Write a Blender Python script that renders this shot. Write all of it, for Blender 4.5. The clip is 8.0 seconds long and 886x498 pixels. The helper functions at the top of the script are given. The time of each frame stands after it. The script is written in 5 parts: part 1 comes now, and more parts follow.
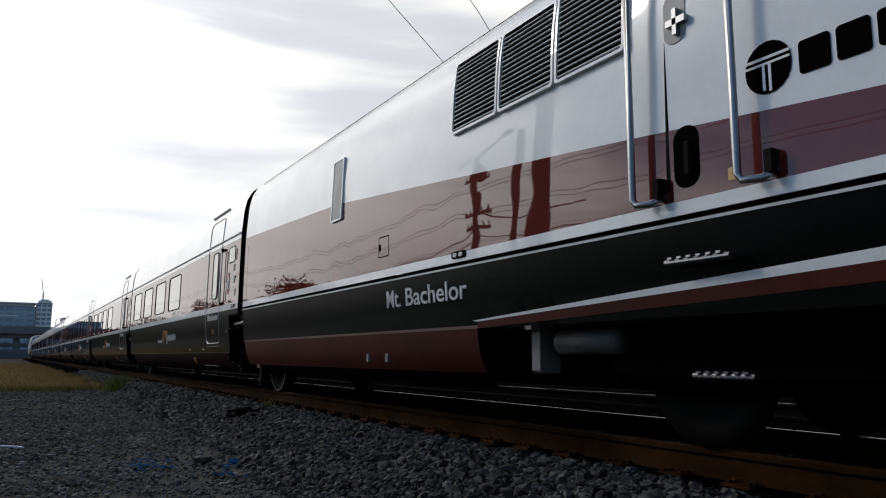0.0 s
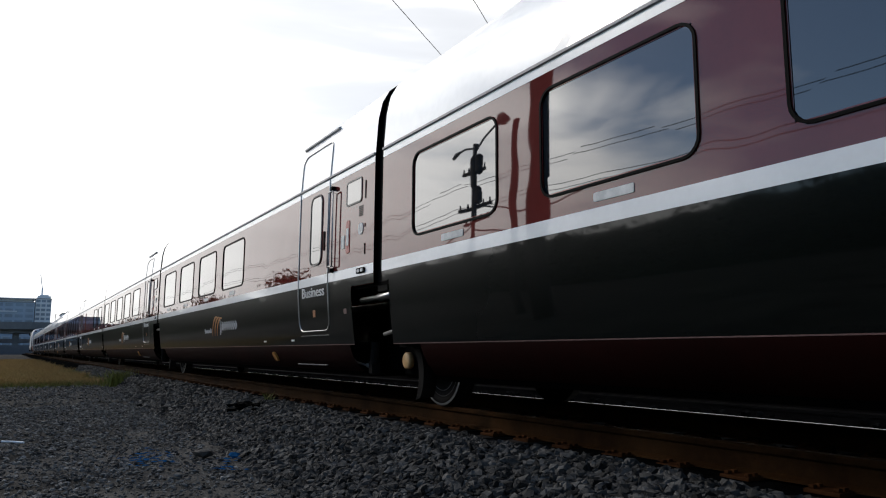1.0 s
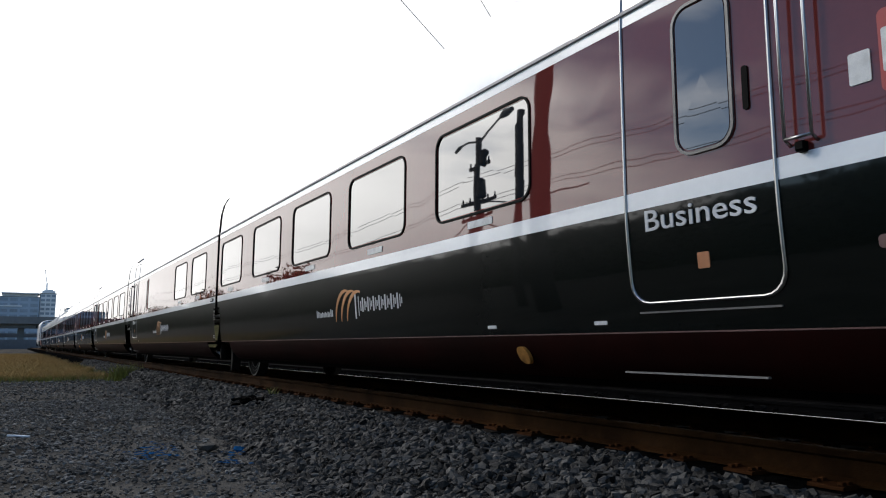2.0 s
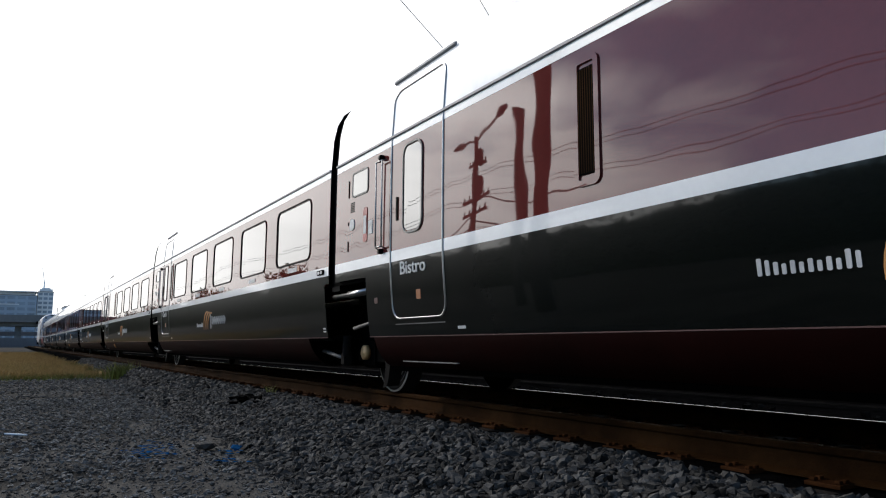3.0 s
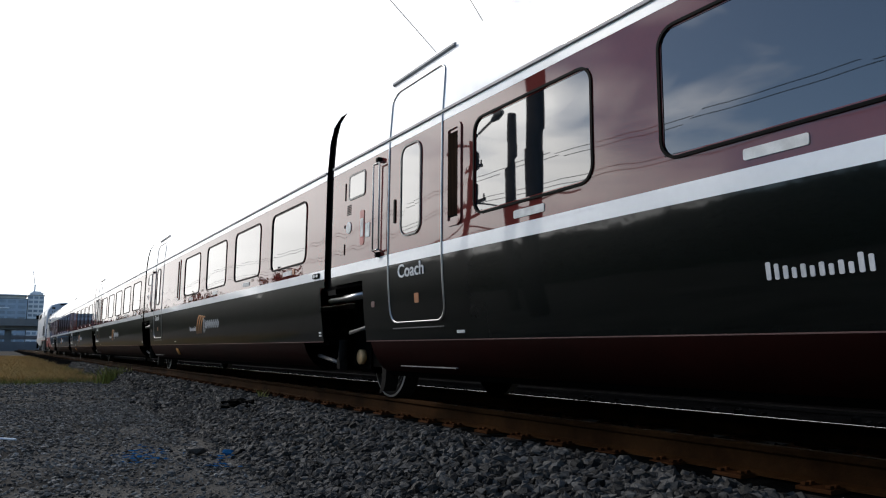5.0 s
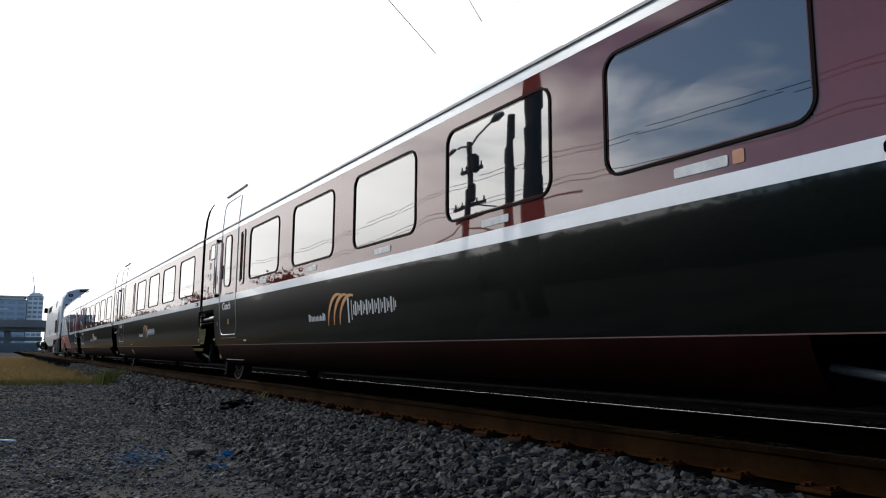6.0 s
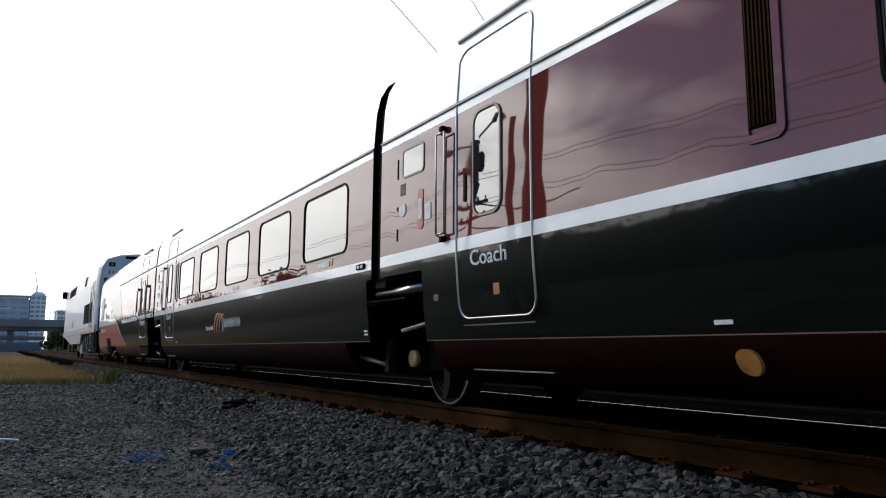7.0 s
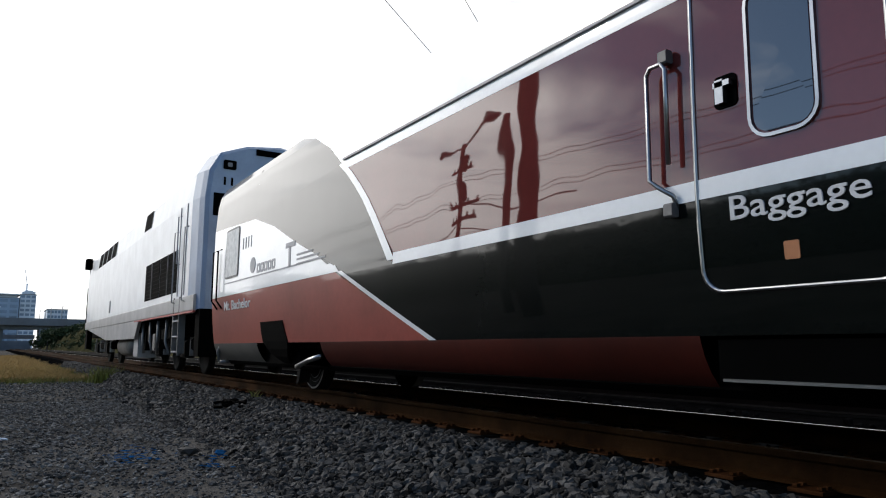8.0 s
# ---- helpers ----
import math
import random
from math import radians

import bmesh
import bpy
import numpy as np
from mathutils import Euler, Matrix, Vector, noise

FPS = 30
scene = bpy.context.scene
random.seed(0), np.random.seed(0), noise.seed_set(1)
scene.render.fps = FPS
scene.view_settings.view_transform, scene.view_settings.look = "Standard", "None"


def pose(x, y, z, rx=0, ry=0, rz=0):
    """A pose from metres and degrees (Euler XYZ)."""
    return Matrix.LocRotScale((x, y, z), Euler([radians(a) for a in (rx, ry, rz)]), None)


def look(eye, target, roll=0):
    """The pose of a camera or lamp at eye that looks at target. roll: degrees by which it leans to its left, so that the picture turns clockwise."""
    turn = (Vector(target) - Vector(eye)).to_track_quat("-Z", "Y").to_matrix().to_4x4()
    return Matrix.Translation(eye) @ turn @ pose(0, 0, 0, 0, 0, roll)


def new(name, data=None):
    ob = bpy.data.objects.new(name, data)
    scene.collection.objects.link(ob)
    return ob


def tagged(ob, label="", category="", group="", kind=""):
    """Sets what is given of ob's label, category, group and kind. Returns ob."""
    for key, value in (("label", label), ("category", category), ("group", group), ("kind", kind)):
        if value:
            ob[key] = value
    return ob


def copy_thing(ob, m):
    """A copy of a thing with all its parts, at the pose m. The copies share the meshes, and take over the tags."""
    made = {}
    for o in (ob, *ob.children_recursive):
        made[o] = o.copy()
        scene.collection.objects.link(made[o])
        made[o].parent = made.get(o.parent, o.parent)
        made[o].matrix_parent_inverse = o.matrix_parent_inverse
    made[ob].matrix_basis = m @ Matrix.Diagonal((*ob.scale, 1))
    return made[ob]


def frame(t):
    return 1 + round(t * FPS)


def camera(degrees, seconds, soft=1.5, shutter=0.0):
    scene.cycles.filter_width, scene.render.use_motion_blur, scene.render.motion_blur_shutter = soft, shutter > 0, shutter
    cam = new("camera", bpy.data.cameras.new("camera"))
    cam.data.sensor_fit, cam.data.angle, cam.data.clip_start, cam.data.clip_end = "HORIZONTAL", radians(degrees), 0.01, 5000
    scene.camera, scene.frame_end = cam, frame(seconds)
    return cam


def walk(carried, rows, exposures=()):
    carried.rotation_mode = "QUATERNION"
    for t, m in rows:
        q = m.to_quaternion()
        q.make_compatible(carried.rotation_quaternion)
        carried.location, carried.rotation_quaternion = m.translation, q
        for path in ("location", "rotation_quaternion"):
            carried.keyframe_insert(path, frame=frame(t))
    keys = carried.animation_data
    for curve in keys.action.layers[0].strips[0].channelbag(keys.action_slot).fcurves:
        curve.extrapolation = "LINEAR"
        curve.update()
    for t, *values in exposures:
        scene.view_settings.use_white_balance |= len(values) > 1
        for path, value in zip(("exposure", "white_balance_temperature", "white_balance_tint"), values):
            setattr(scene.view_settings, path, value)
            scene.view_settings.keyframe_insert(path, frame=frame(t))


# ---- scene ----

# ------------------------------------------------------------------ camera
cam = camera(63.2, 8.0, 1.1)
EYE_Z = 0.563
TURNS = [(0.0, 98.58, -0.27, 59.33), (0.5, 98.25, -0.16, 59.35), (1.0, 98.05, 0.04, 59.29), (1.5, 97.68, 0.07, 59.62),
         (3.0, 97.49, 0.05, 59.40), (3.5, 97.63, -0.03, 59.16), (4.0, 97.56, -0.09, 58.85), (4.5, 97.75, -0.08, 58.86),
         (6.0, 97.93, -0.03, 58.79), (6.5, 98.00, -0.03, 58.83), (7.0, 97.87, -0.01, 58.96), (7.5, 97.74, -0.03, 58.93),
         (8.0, 97.91, -0.26, 58.33)]
walk(cam, [(t, pose(0, 0, EYE_Z, a, b, c)) for t, a, b, c in TURNS],
     exposures=[(0.0, -0.25), (0.5, -0.20), (1.0, 0.12), (1.5, 0.32), (3.0, 0.45), (8.0, 0.45)])

# ------------------------------------------------------------------ light
SUN_EL, SUN_AZ = radians(33), radians(-128.3)      # a veiled sun behind the lot, down the line
world = bpy.data.worlds.new("sky")
scene.world = world
world.use_nodes = True
wn, wl = world.node_tree.nodes, world.node_tree.links
wn.clear()
w_out, w_bg = wn.new("ShaderNodeOutputWorld"), wn.new("ShaderNodeBackground")
w_sky = wn.new("ShaderNodeTexSky")
w_sky.sky_type, w_sky.sun_disc = "NISHITA", False
w_sky.sun_elevation, w_sky.sun_rotation = SUN_EL, SUN_AZ
w_sky.dust_density, w_sky.air_density, w_sky.ozone_density = 0.1, 1.0, 2.0
SKY = 0.12
to_sun = Vector((math.sin(SUN_AZ) * math.cos(SUN_EL), math.cos(SUN_AZ) * math.cos(SUN_EL), math.sin(SUN_EL)))


def w_math(op, a, b):
    n = wn.new("ShaderNodeMath")
    n.operation = op
    for k, v in enumerate((a, b)):
        if isinstance(v, (int, float)):
            n.inputs[k].default_value = v
        else:
            wl.new(v, n.inputs[k])
    return n.outputs["Value"]


def w_dot(axis):
    n = wn.new("ShaderNodeVectorMath")
    n.operation = "DOT_PRODUCT"
    n.inputs[1].default_value = axis
    wl.new(w_co.outputs["Generated"], n.inputs[0])
    return n.outputs["Value"]


def w_clouds(scale, stretch, detail, twist):
    m, n = wn.new("ShaderNodeMapping"), wn.new("ShaderNodeTexNoise")
    m.inputs["Scale"].default_value = (1.0, 1.0, stretch)
    n.inputs["Scale"].default_value, n.inputs["Detail"].default_value, n.inputs["Distortion"].default_value = scale, detail, twist
    wl.new(w_co.outputs["Generated"], m.inputs["Vector"])
    wl.new(m.outputs["Vector"], n.inputs["Vector"])
    return n.outputs["Fac"]


w_co = wn.new("ShaderNodeTexCoord")
# broken cloud: thick beyond the tracks and down the line, open behind the lot
w_ramp = wn.new("ShaderNodeValToRGB")
w_ramp.color_ramp.elements[0].position, w_ramp.color_ramp.elements[1].position = 0.38, 0.63
w_open = w_math("MULTIPLY", w_math("POWER", w_math("MAXIMUM", w_dot((-0.15, -0.90, 0.40)), 0.0), 6.0), -0.34)
wl.new(w_math("ADD", w_open, w_math("ADD", w_clouds(2.4, 3.0, 7.0, 0.5), w_math("MULTIPLY", w_dot((-0.85, 0.55, -0.25)), 0.40))), w_ramp.inputs["Fac"])
# thin veils that glow round the sun
w_near = w_math("MAXIMUM", w_dot(tuple(to_sun)), 0.0)
w_glow = w_math("ADD", w_math("MULTIPLY", w_math("POWER", w_near, 9.0), 2.0), w_math("MULTIPLY", w_math("POWER", w_near, 2.0), 0.35))
w_veil = w_math("ADD", w_math("MULTIPLY", w_clouds(1.7, 7.0, 5.0, 0.3), 0.80), 0.62)
w_lum = w_math("DIVIDE", w_math("MULTIPLY", w_math("ADD", w_glow, 1.10), w_veil), SKY)
w_tint = wn.new("ShaderNodeCombineColor")
wl.new(w_math("MULTIPLY", w_lum, 1.01), w_tint.inputs["Red"])
wl.new(w_lum, w_tint.inputs["Green"])
wl.new(w_math("MULTIPLY", w_lum, 0.985), w_tint.inputs["Blue"])
w_thin = wn.new("ShaderNodeMapRange")          # streaks where the cloud thins to blue
w_thin.inputs["From Min"].default_value, w_thin.inputs["From Max"].default_value = 0.36, 0.50
w_thin.inputs["To Min"].default_value, w_thin.inputs["To Max"].default_value = 0.72, 1.0
wl.new(w_clouds(1.7, 7.0, 5.0, 0.3), w_thin.inputs["Value"])
w_mix = wn.new("ShaderNodeMix")
w_mix.data_type = "RGBA"
wl.new(w_math("MULTIPLY", w_ramp.outputs["Color"], w_thin.outputs["Result"]), w_mix.inputs["Factor"])
wl.new(w_sky.outputs["Color"], w_mix.inputs["A"])
wl.new(w_tint.outputs["Color"], w_mix.inputs["B"])
wl.new(w_mix.outputs["Result"], w_bg.inputs["Color"])
w_bg.inputs["Strength"].default_value = SKY
wl.new(w_bg.outputs["Background"], w_out.inputs["Surface"])

sun = new("sun", bpy.data.lights.new("sun", "SUN"))
sun.data.energy, sun.data.angle, sun.data.color = 0.95, radians(10), (1.0, 0.93, 0.82)
sun.matrix_world = look(to_sun * 100, (0, 0, 0))

# ------------------------------------------------------------------ materials
def material(name, color, rough=0.5, metal=0.0, coat=0.0, var=0.12, scale=3.0, bump=0.0, bump_scale=40.0, second=None,
             mix_scale=0.6, spread=0.15, by_object=0.0, transmission=0.0, by_island=0.0, wave=0.0, spec=0.5):
    m = bpy.data.materials.new(name)
    m.use_nodes = True
    n, l = m.node_tree.nodes, m.node_tree.links
    b = n["Principled BSDF"]
    b.inputs["Roughness"].default_value, b.inputs["Metallic"].default_value = rough, metal
    b.inputs["Coat Weight"].default_value, b.inputs["Coat Roughness"].default_value = coat, 0.02
    b.inputs["Transmission Weight"].default_value = transmission
    b.inputs["Specular IOR Level"].default_value = spec
    co = n.new("ShaderNodeTexCoord")
    fine, broad = n.new("ShaderNodeTexNoise"), n.new("ShaderNodeTexNoise")
    fine.inputs["Scale"].default_value, fine.inputs["Detail"].default_value = scale * 8, 8
    broad.inputs["Scale"].default_value, broad.inputs["Detail"].default_value = scale * mix_scale, 5
    for t in (fine, broad):
        l.new(co.outputs["Object"], t.inputs["Vector"])
    c = Vector(color)
    ramp = n.new("ShaderNodeValToRGB")
    e = ramp.color_ramp.elements
    e[0].position, e[1].position = 0.5 - spread, 0.5 + spread
    e[0].color = (*(c * (1 - var)), 1)
    e[1].color = (*(Vector(second) if second else c * (1 + var)), 1)
    l.new(broad.outputs["Fac"], ramp.inputs["Fac"])
    grain = n.new("ShaderNodeMapRange")
    grain.inputs["To Min"].default_value, grain.inputs["To Max"].default_value = 1 - var, 1 + var
    l.new(fine.outputs["Fac"], grain.inputs["Value"])
    mul = n.new("ShaderNodeMix")
    mul.data_type, mul.blend_type = "RGBA", "MULTIPLY"
    mul.inputs["Factor"].default_value = 1.0
    l.new(ramp.outputs["Color"], mul.inputs["A"])
    l.new(grain.outputs["Result"], mul.inputs["B"])
    last = mul.outputs["Result"]
    if by_object or by_island:
        src = n.new("ShaderNodeObjectInfo") if by_object else n.new("ShaderNodeNewGeometry")
        k = by_object or by_island
        rng = n.new("ShaderNodeMapRange")
        rng.inputs["To Min"].default_value, rng.inputs["To Max"].default_value = 1 - k, 1 + k
        l.new(src.outputs["Random"] if by_object else src.outputs["Random Per Island"], rng.inputs["Value"])
        mul2 = n.new("ShaderNodeMix")
        mul2.data_type, mul2.blend_type = "RGBA", "MULTIPLY"
        mul2.inputs["Factor"].default_value = 1.0
        l.new(last, mul2.inputs["A"])
        l.new(rng.outputs["Result"], mul2.inputs["B"])
        last = mul2.outputs["Result"]
    l.new(last, b.inputs["Base Color"])
    if bump or wave:
        bp = n.new("ShaderNodeBump")
        bn = n.new("ShaderNodeTexNoise")
        bn.inputs["Scale"].default_value, bn.inputs["Detail"].default_value = (bump_scale, 6) if bump else (1.6, 1)
        bp.inputs["Strength"].default_value, bp.inputs["Distance"].default_value = (bump, 0.02) if bump else (wave, 0.05)
        l.new(co.outputs["Object"], bn.inputs["Vector"])
        l.new(bn.outputs["Fac"], bp.inputs["Height"])
        l.new(bp.outputs["Normal"], b.inputs["Normal"])
        if wave:
            l.new(bp.outputs["Normal"], b.inputs["Coat Normal"])
    return m


GREEN = material("dark_green_paint", (0.0013, 0.0027, 0.0024), 0.3, coat=0.66, var=0.15, wave=0.05, spec=0.05)
GREEN.node_tree.nodes["Principled BSDF"].inputs["Coat Roughness"].default_value = 0.04
BROWN = material("maroon_brown_paint", (0.125, 0.024, 0.021), 0.3, coat=0.88, var=0.08, wave=0.08, spec=0.0)
BROWN.node_tree.nodes["Principled BSDF"].inputs["Coat IOR"].default_value = 1.6
RED = material("dark_red_paint", (0.0100, 0.0013, 0.0010), 0.6, spec=0.04, var=0.3, scale=1.5)
CAB_RED = material("red_brown_skirt_paint", (0.052, 0.0085, 0.005), 0.5, spec=0.15, var=0.25, scale=1.5)
RAINGREY = material("dark_olive_grey_paint", (0.026, 0.025, 0.022), 0.7, var=0.3, scale=2)
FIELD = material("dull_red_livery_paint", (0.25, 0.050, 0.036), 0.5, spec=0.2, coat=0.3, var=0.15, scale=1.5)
WHITE = material("white_paint", (0.78, 0.79, 0.79), 0.3, coat=0.6, var=0.05, wave=0.04)
ROOF = material("white_roof_paint", (0.88, 0.88, 0.88), 0.3, coat=0.8, var=0.07, scale=1.2)
LINE = material("thin_pale_line", (0.16, 0.09, 0.08), 0.4)
GUTTER = material("grey_gutter", (0.30, 0.30, 0.31), 0.5)
GLASS = material("tinted_glass", (0.004, 0.008, 0.013), 0.015, var=0.02, coat=0.25, wave=0.02, spec=0.9)
GLASS.node_tree.nodes["Principled BSDF"].inputs["IOR"].default_value = 1.65
RUBBER = material("black_rubber", (0.003, 0.003, 0.003), 0.6, var=0.25, spec=0.04)
# base colour near black; on the recess fillers it carries their shade
BLACK = material("near_black_metal", (0.0013, 0.0013, 0.0013), 0.85, var=0.3, spec=0.02)
STEEL = material("brushed_steel", (0.33, 0.33, 0.33), 0.3, metal=1.0, var=0.1, scale=6)
DULL = material("dull_grey_metal", (0.16, 0.155, 0.15), 0.55, metal=0.4, var=0.25)
TREAD = material("polished_wheel_steel", (0.30, 0.30, 0.30), 0.40, metal=1.0)
WHEEL = material("worn_wheel_steel", (0.012, 0.011, 0.010), 0.7, var=0.3, spec=0.03)
CREAM = material("cream_cap", (0.60, 0.36, 0.15), 0.5, var=0.25, scale=8)
ORANGE = material("orange_marking", (0.42, 0.17, 0.07), 0.4)
AMBER = material("dusty_amber", (0.45, 0.20, 0.04), 0.6, var=0.3, scale=15)
COPPER = material("copper_orange_paint", (0.60, 0.27, 0.09), 0.35, coat=0.5, var=0.15)
SILVER = material("silver_lettering", (0.60, 0.60, 0.60), 0.35)
LABEL = material("pale_label", (0.62, 0.62, 0.60), 0.5, var=0.15, scale=20)
REDLAB = material("red_label", (0.34, 0.025, 0.018), 0.4)
LOCO_GREY = material("silver_grey_loco_paint", (0.62, 0.635, 0.65), 0.42, coat=0.2, var=0.07, wave=0.04)
LOCO_BLUE = material("blue_grey_loco_paint", (0.25, 0.31, 0.41), 0.5, coat=0.1, var=0.08)
LOCO_DARK = material("grey_sill_paint", (0.34, 0.33, 0.32), 0.45, var=0.15)
RUST = material("rusty_rail_steel", (0.032, 0.0135, 0.0042), 0.8, var=0.35, scale=2.5, bump=0.3, bump_scale=60, second=(0.048, 0.021, 0.007), spec=0.03)
SHINE = material("polished_rail_head", (0.60, 0.60, 0.60), 0.25, metal=1.0, var=0.08)
PLATE = material("rusty_tie_plate", (0.052, 0.020, 0.0072), 0.85, var=0.4, scale=6, by_object=0.3, spec=0.03)
TIE = material("creosoted_timber", (0.040, 0.034, 0.030), 0.9, var=0.35, scale=5, bump=0.5, bump_scale=30, by_object=0.3, spec=0.0)
STONE = material("grey_ballast_stone", (0.050, 0.0472, 0.0435), 0.75, var=0.35, scale=9, bump=0.4, bump_scale=90, by_island=0.92, spec=0.12)
# stone between the rails: the shade under the train is put into this colour
UNDERSTONE = material("train_shade_stone", (0.009, 0.0088, 0.0085), 0.9, var=0.3, by_island=0.6, spec=0.0)
# near black: shade between the stones and under the train is in the colour
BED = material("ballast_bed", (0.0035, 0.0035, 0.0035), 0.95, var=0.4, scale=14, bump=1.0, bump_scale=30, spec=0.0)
GRAVEL = material("packed_gravel", (0.064, 0.060, 0.055), 0.95, var=0.35, scale=4, bump=1.0, bump_scale=38, second=(0.106, 0.100, 0.091), mix_scale=0.25, spec=0.0)
PEBBLE = material("loose_pebble", (0.115, 0.112, 0.106), 0.85, var=0.25, scale=9, by_island=0.75, spec=0.05)
DRY = material("dry_yellow_grass", (0.43, 0.285, 0.12), 0.8, var=0.2, scale=0.4, by_island=0.35, second=(0.36, 0.25, 0.11), spec=0.0)
WEED = material("green_weed_leaf", (0.15, 0.155, 0.035), 0.7, var=0.2, by_island=0.4, spec=0.12)
BLUE = material("blue_spray_paint", (0.009, 0.052, 0.13), 0.9, var=0.4, scale=20, spec=0.0)
SOIL = material("dry_soil", (0.18, 0.145, 0.085), 0.95, var=0.3, scale=0.25, second=(0.28, 0.21, 0.105), spec=0.0)
WOOD = material("weathered_pole_wood", (0.06, 0.047, 0.038), 0.9, var=0.3)
WIRE = material("dark_cable", (0.06, 0.06, 0.065), 0.6)
# next four: distance haze is mixed into the base colours as a blue tint
CONCRETE = material("hazed_grey_concrete", (0.13, 0.145, 0.165), 0.85, var=0.2, scale=0.1)
BUILDING = material("hazed_blue_cladding", (0.21, 0.30, 0.42), 0.5, var=0.12, scale=0.05)
PALE = material("pale_hazed_blue", (0.50, 0.57, 0.65), 0.7, var=0.12, scale=0.05)
FARGLASS = material("hazed_window_glass", (0.12, 0.185, 0.27), 0.3, var=0.25, scale=0.1)
BUSH = material("bush_foliage", (0.045, 0.062, 0.027), 0.8, var=0.3, by_island=0.45, spec=0.12)
BANK = material("grassy_bank", (0.042, 0.043, 0.021), 0.95, var=0.4, scale=0.5, second=(0.065, 0.058, 0.030), spec=0.0)


# ------------------------------------------------------------------ mesh helpers
class Geo:
    """Collects vertices and faces for one mesh."""

    def __init__(self):
        self.v, self.f = [], []

    def add(self, verts, faces):
        k = len(self.v)
        self.v += [tuple(p) for p in verts]
        self.f += [tuple(i + k for i in q) for q in faces]
        return self

    def box(self, x0, x1, y0, y1, z0, z1, c=0.0):
        """A box; c chamfers the edges that run along x."""
        if c:
            ring = [(y0 + c, z0), (y1 - c, z0), (y1, z0 + c), (y1, z1 - c), (y1 - c, z1), (y0 + c, z1), (y0, z1 - c), (y0, z0 + c)]
        else:
            ring = [(y0, z0), (y1, z0), (y1, z1), (y0, z1)]
        return self.prism(ring, x0, x1)

    def prism(self, ring, x0, x1):
        n = len(ring)
        vs = [(x0, y, z) for y, z in ring] + [(x1, y, z) for y, z in ring]
        fs = [(i, (i + 1) % n, n + (i + 1) % n, n + i) for i in range(n)] + [tuple(range(n))[::-1], tuple(range(n, 2 * n))]
        return self.add(vs, fs)

    def tube(self, path, r, n=8):
        path = [Vector(p) for p in path]
        vs = []
        for i, p in enumerate(path):
            d = (path[min(i + 1, len(path) - 1)] - path[max(i - 1, 0)]).normalized()
            a = d.orthogonal().normalized() if abs(d.y) < 0.9 else d.cross(Vector((0, 0, 1))).normalized()
            up = Vector((0, 1, 0)) if abs(d.y) < 0.9 else Vector((0, 0, 1))
            a = d.cross(up).normalized()
            b = d.cross(a)
            rr = r[i] if isinstance(r, (list, tuple)) else r
            vs += [p + rr * (math.cos(q * 2 * math.pi / n) * a + math.sin(q * 2 * math.pi / n) * b) for q in range(n)]
        fs = []
        for i in range(len(path) - 1):
            fs += [(i * n + q, i * n + (q + 1) % n, (i + 1) * n + (q + 1) % n, (i + 1) * n + q) for q in range(n)]
        fs += [tuple(range(n))[::-1], tuple(range((len(path) - 1) * n, len(path) * n))]
        return self.add(vs, fs)

    def lathe(self, prof, n=28, at=(0, 0, 0), caps=True):
        """Turns (radius, y) pairs about the y axis through at."""
        vs = [(at[0] + r * math.cos(a * 2 * math.pi / n), at[1] + y, at[2] + r * math.sin(a * 2 * math.pi / n)) for r, y in prof for a in range(n)]
        fs = [(i * n + a, i * n + (a + 1) % n, (i + 1) * n + (a + 1) % n, (i + 1) * n + a) for i in range(len(prof) - 1) for a in range(n)]
        if caps:
            fs += [tuple(range(n)), tuple(range((len(prof) - 1) * n, len(prof) * n))[::-1]]
        return self.add(vs, fs)


def mesh_of(name, geo, mat, smooth=False):
    me = bpy.data.meshes.new(name)
    me.from_pydata(geo.v, [], geo.f)
    bm = bmesh.new()
    bm.from_mesh(me)
    if smooth and len(bm.verts) < 6000:
        bmesh.ops.remove_doubles(bm, verts=bm.verts, dist=1e-5)
    if len(bm.faces) < 60000:
        bmesh.ops.recalc_face_normals(bm, faces=bm.faces)
    bm.to_mesh(me)
    bm.free()
    me.materials.append(mat)
    if smooth:
        me.shade_smooth()
    return me


def part(name, geo, mat, parent=None, label="", smooth=False):
    ob = new(name, mesh_of(name, geo, mat, smooth))
    ob.parent = parent
    return tagged(ob, label)


def thing(name, label, category, group="", kind="", at=(0, 0, 0)):
    ob = new(name)
    ob.location = at
    return tagged(ob, label, category, group, kind)


def lone(name, geo, mat, label, category="", group="", kind="", smooth=False):
    return tagged(part(name, geo, mat, None, "", smooth), label, category, group, kind)


# ------------------------------------------------------------------ car body shape
PROFILE = [(0.30, 1.16), (0.36, 1.25), (0.44, 1.32), (0.53, 1.37), (0.62, 1.40), (0.80, 1.425), (1.00, 1.447), (1.20, 1.461), (1.375, 1.469), (1.50, 1.47), (2.0, 1.468), (2.60, 1.462), (2.72, 1.455),
           (3.05, 1.43), (3.25, 1.385), (3.40, 1.30), (3.50, 1.18), (3.58, 0.98), (3.64, 0.70), (3.68, 0.35), (3.69, 0.0)]


def half(z):
    """Half of the body's width at height z."""
    for (z0, w0), (z1, w1) in zip(PROFILE, PROFILE[1:]):
        if z <= z1:
            k = max(0.0, (z - z0) / (z1 - z0))
            return w0 + k * (w1 - w0)
    return 0.0


def levels(z0, z1):
    return sorted({z0, z1, *[z for z, w in PROFILE if z0 < z < z1]})


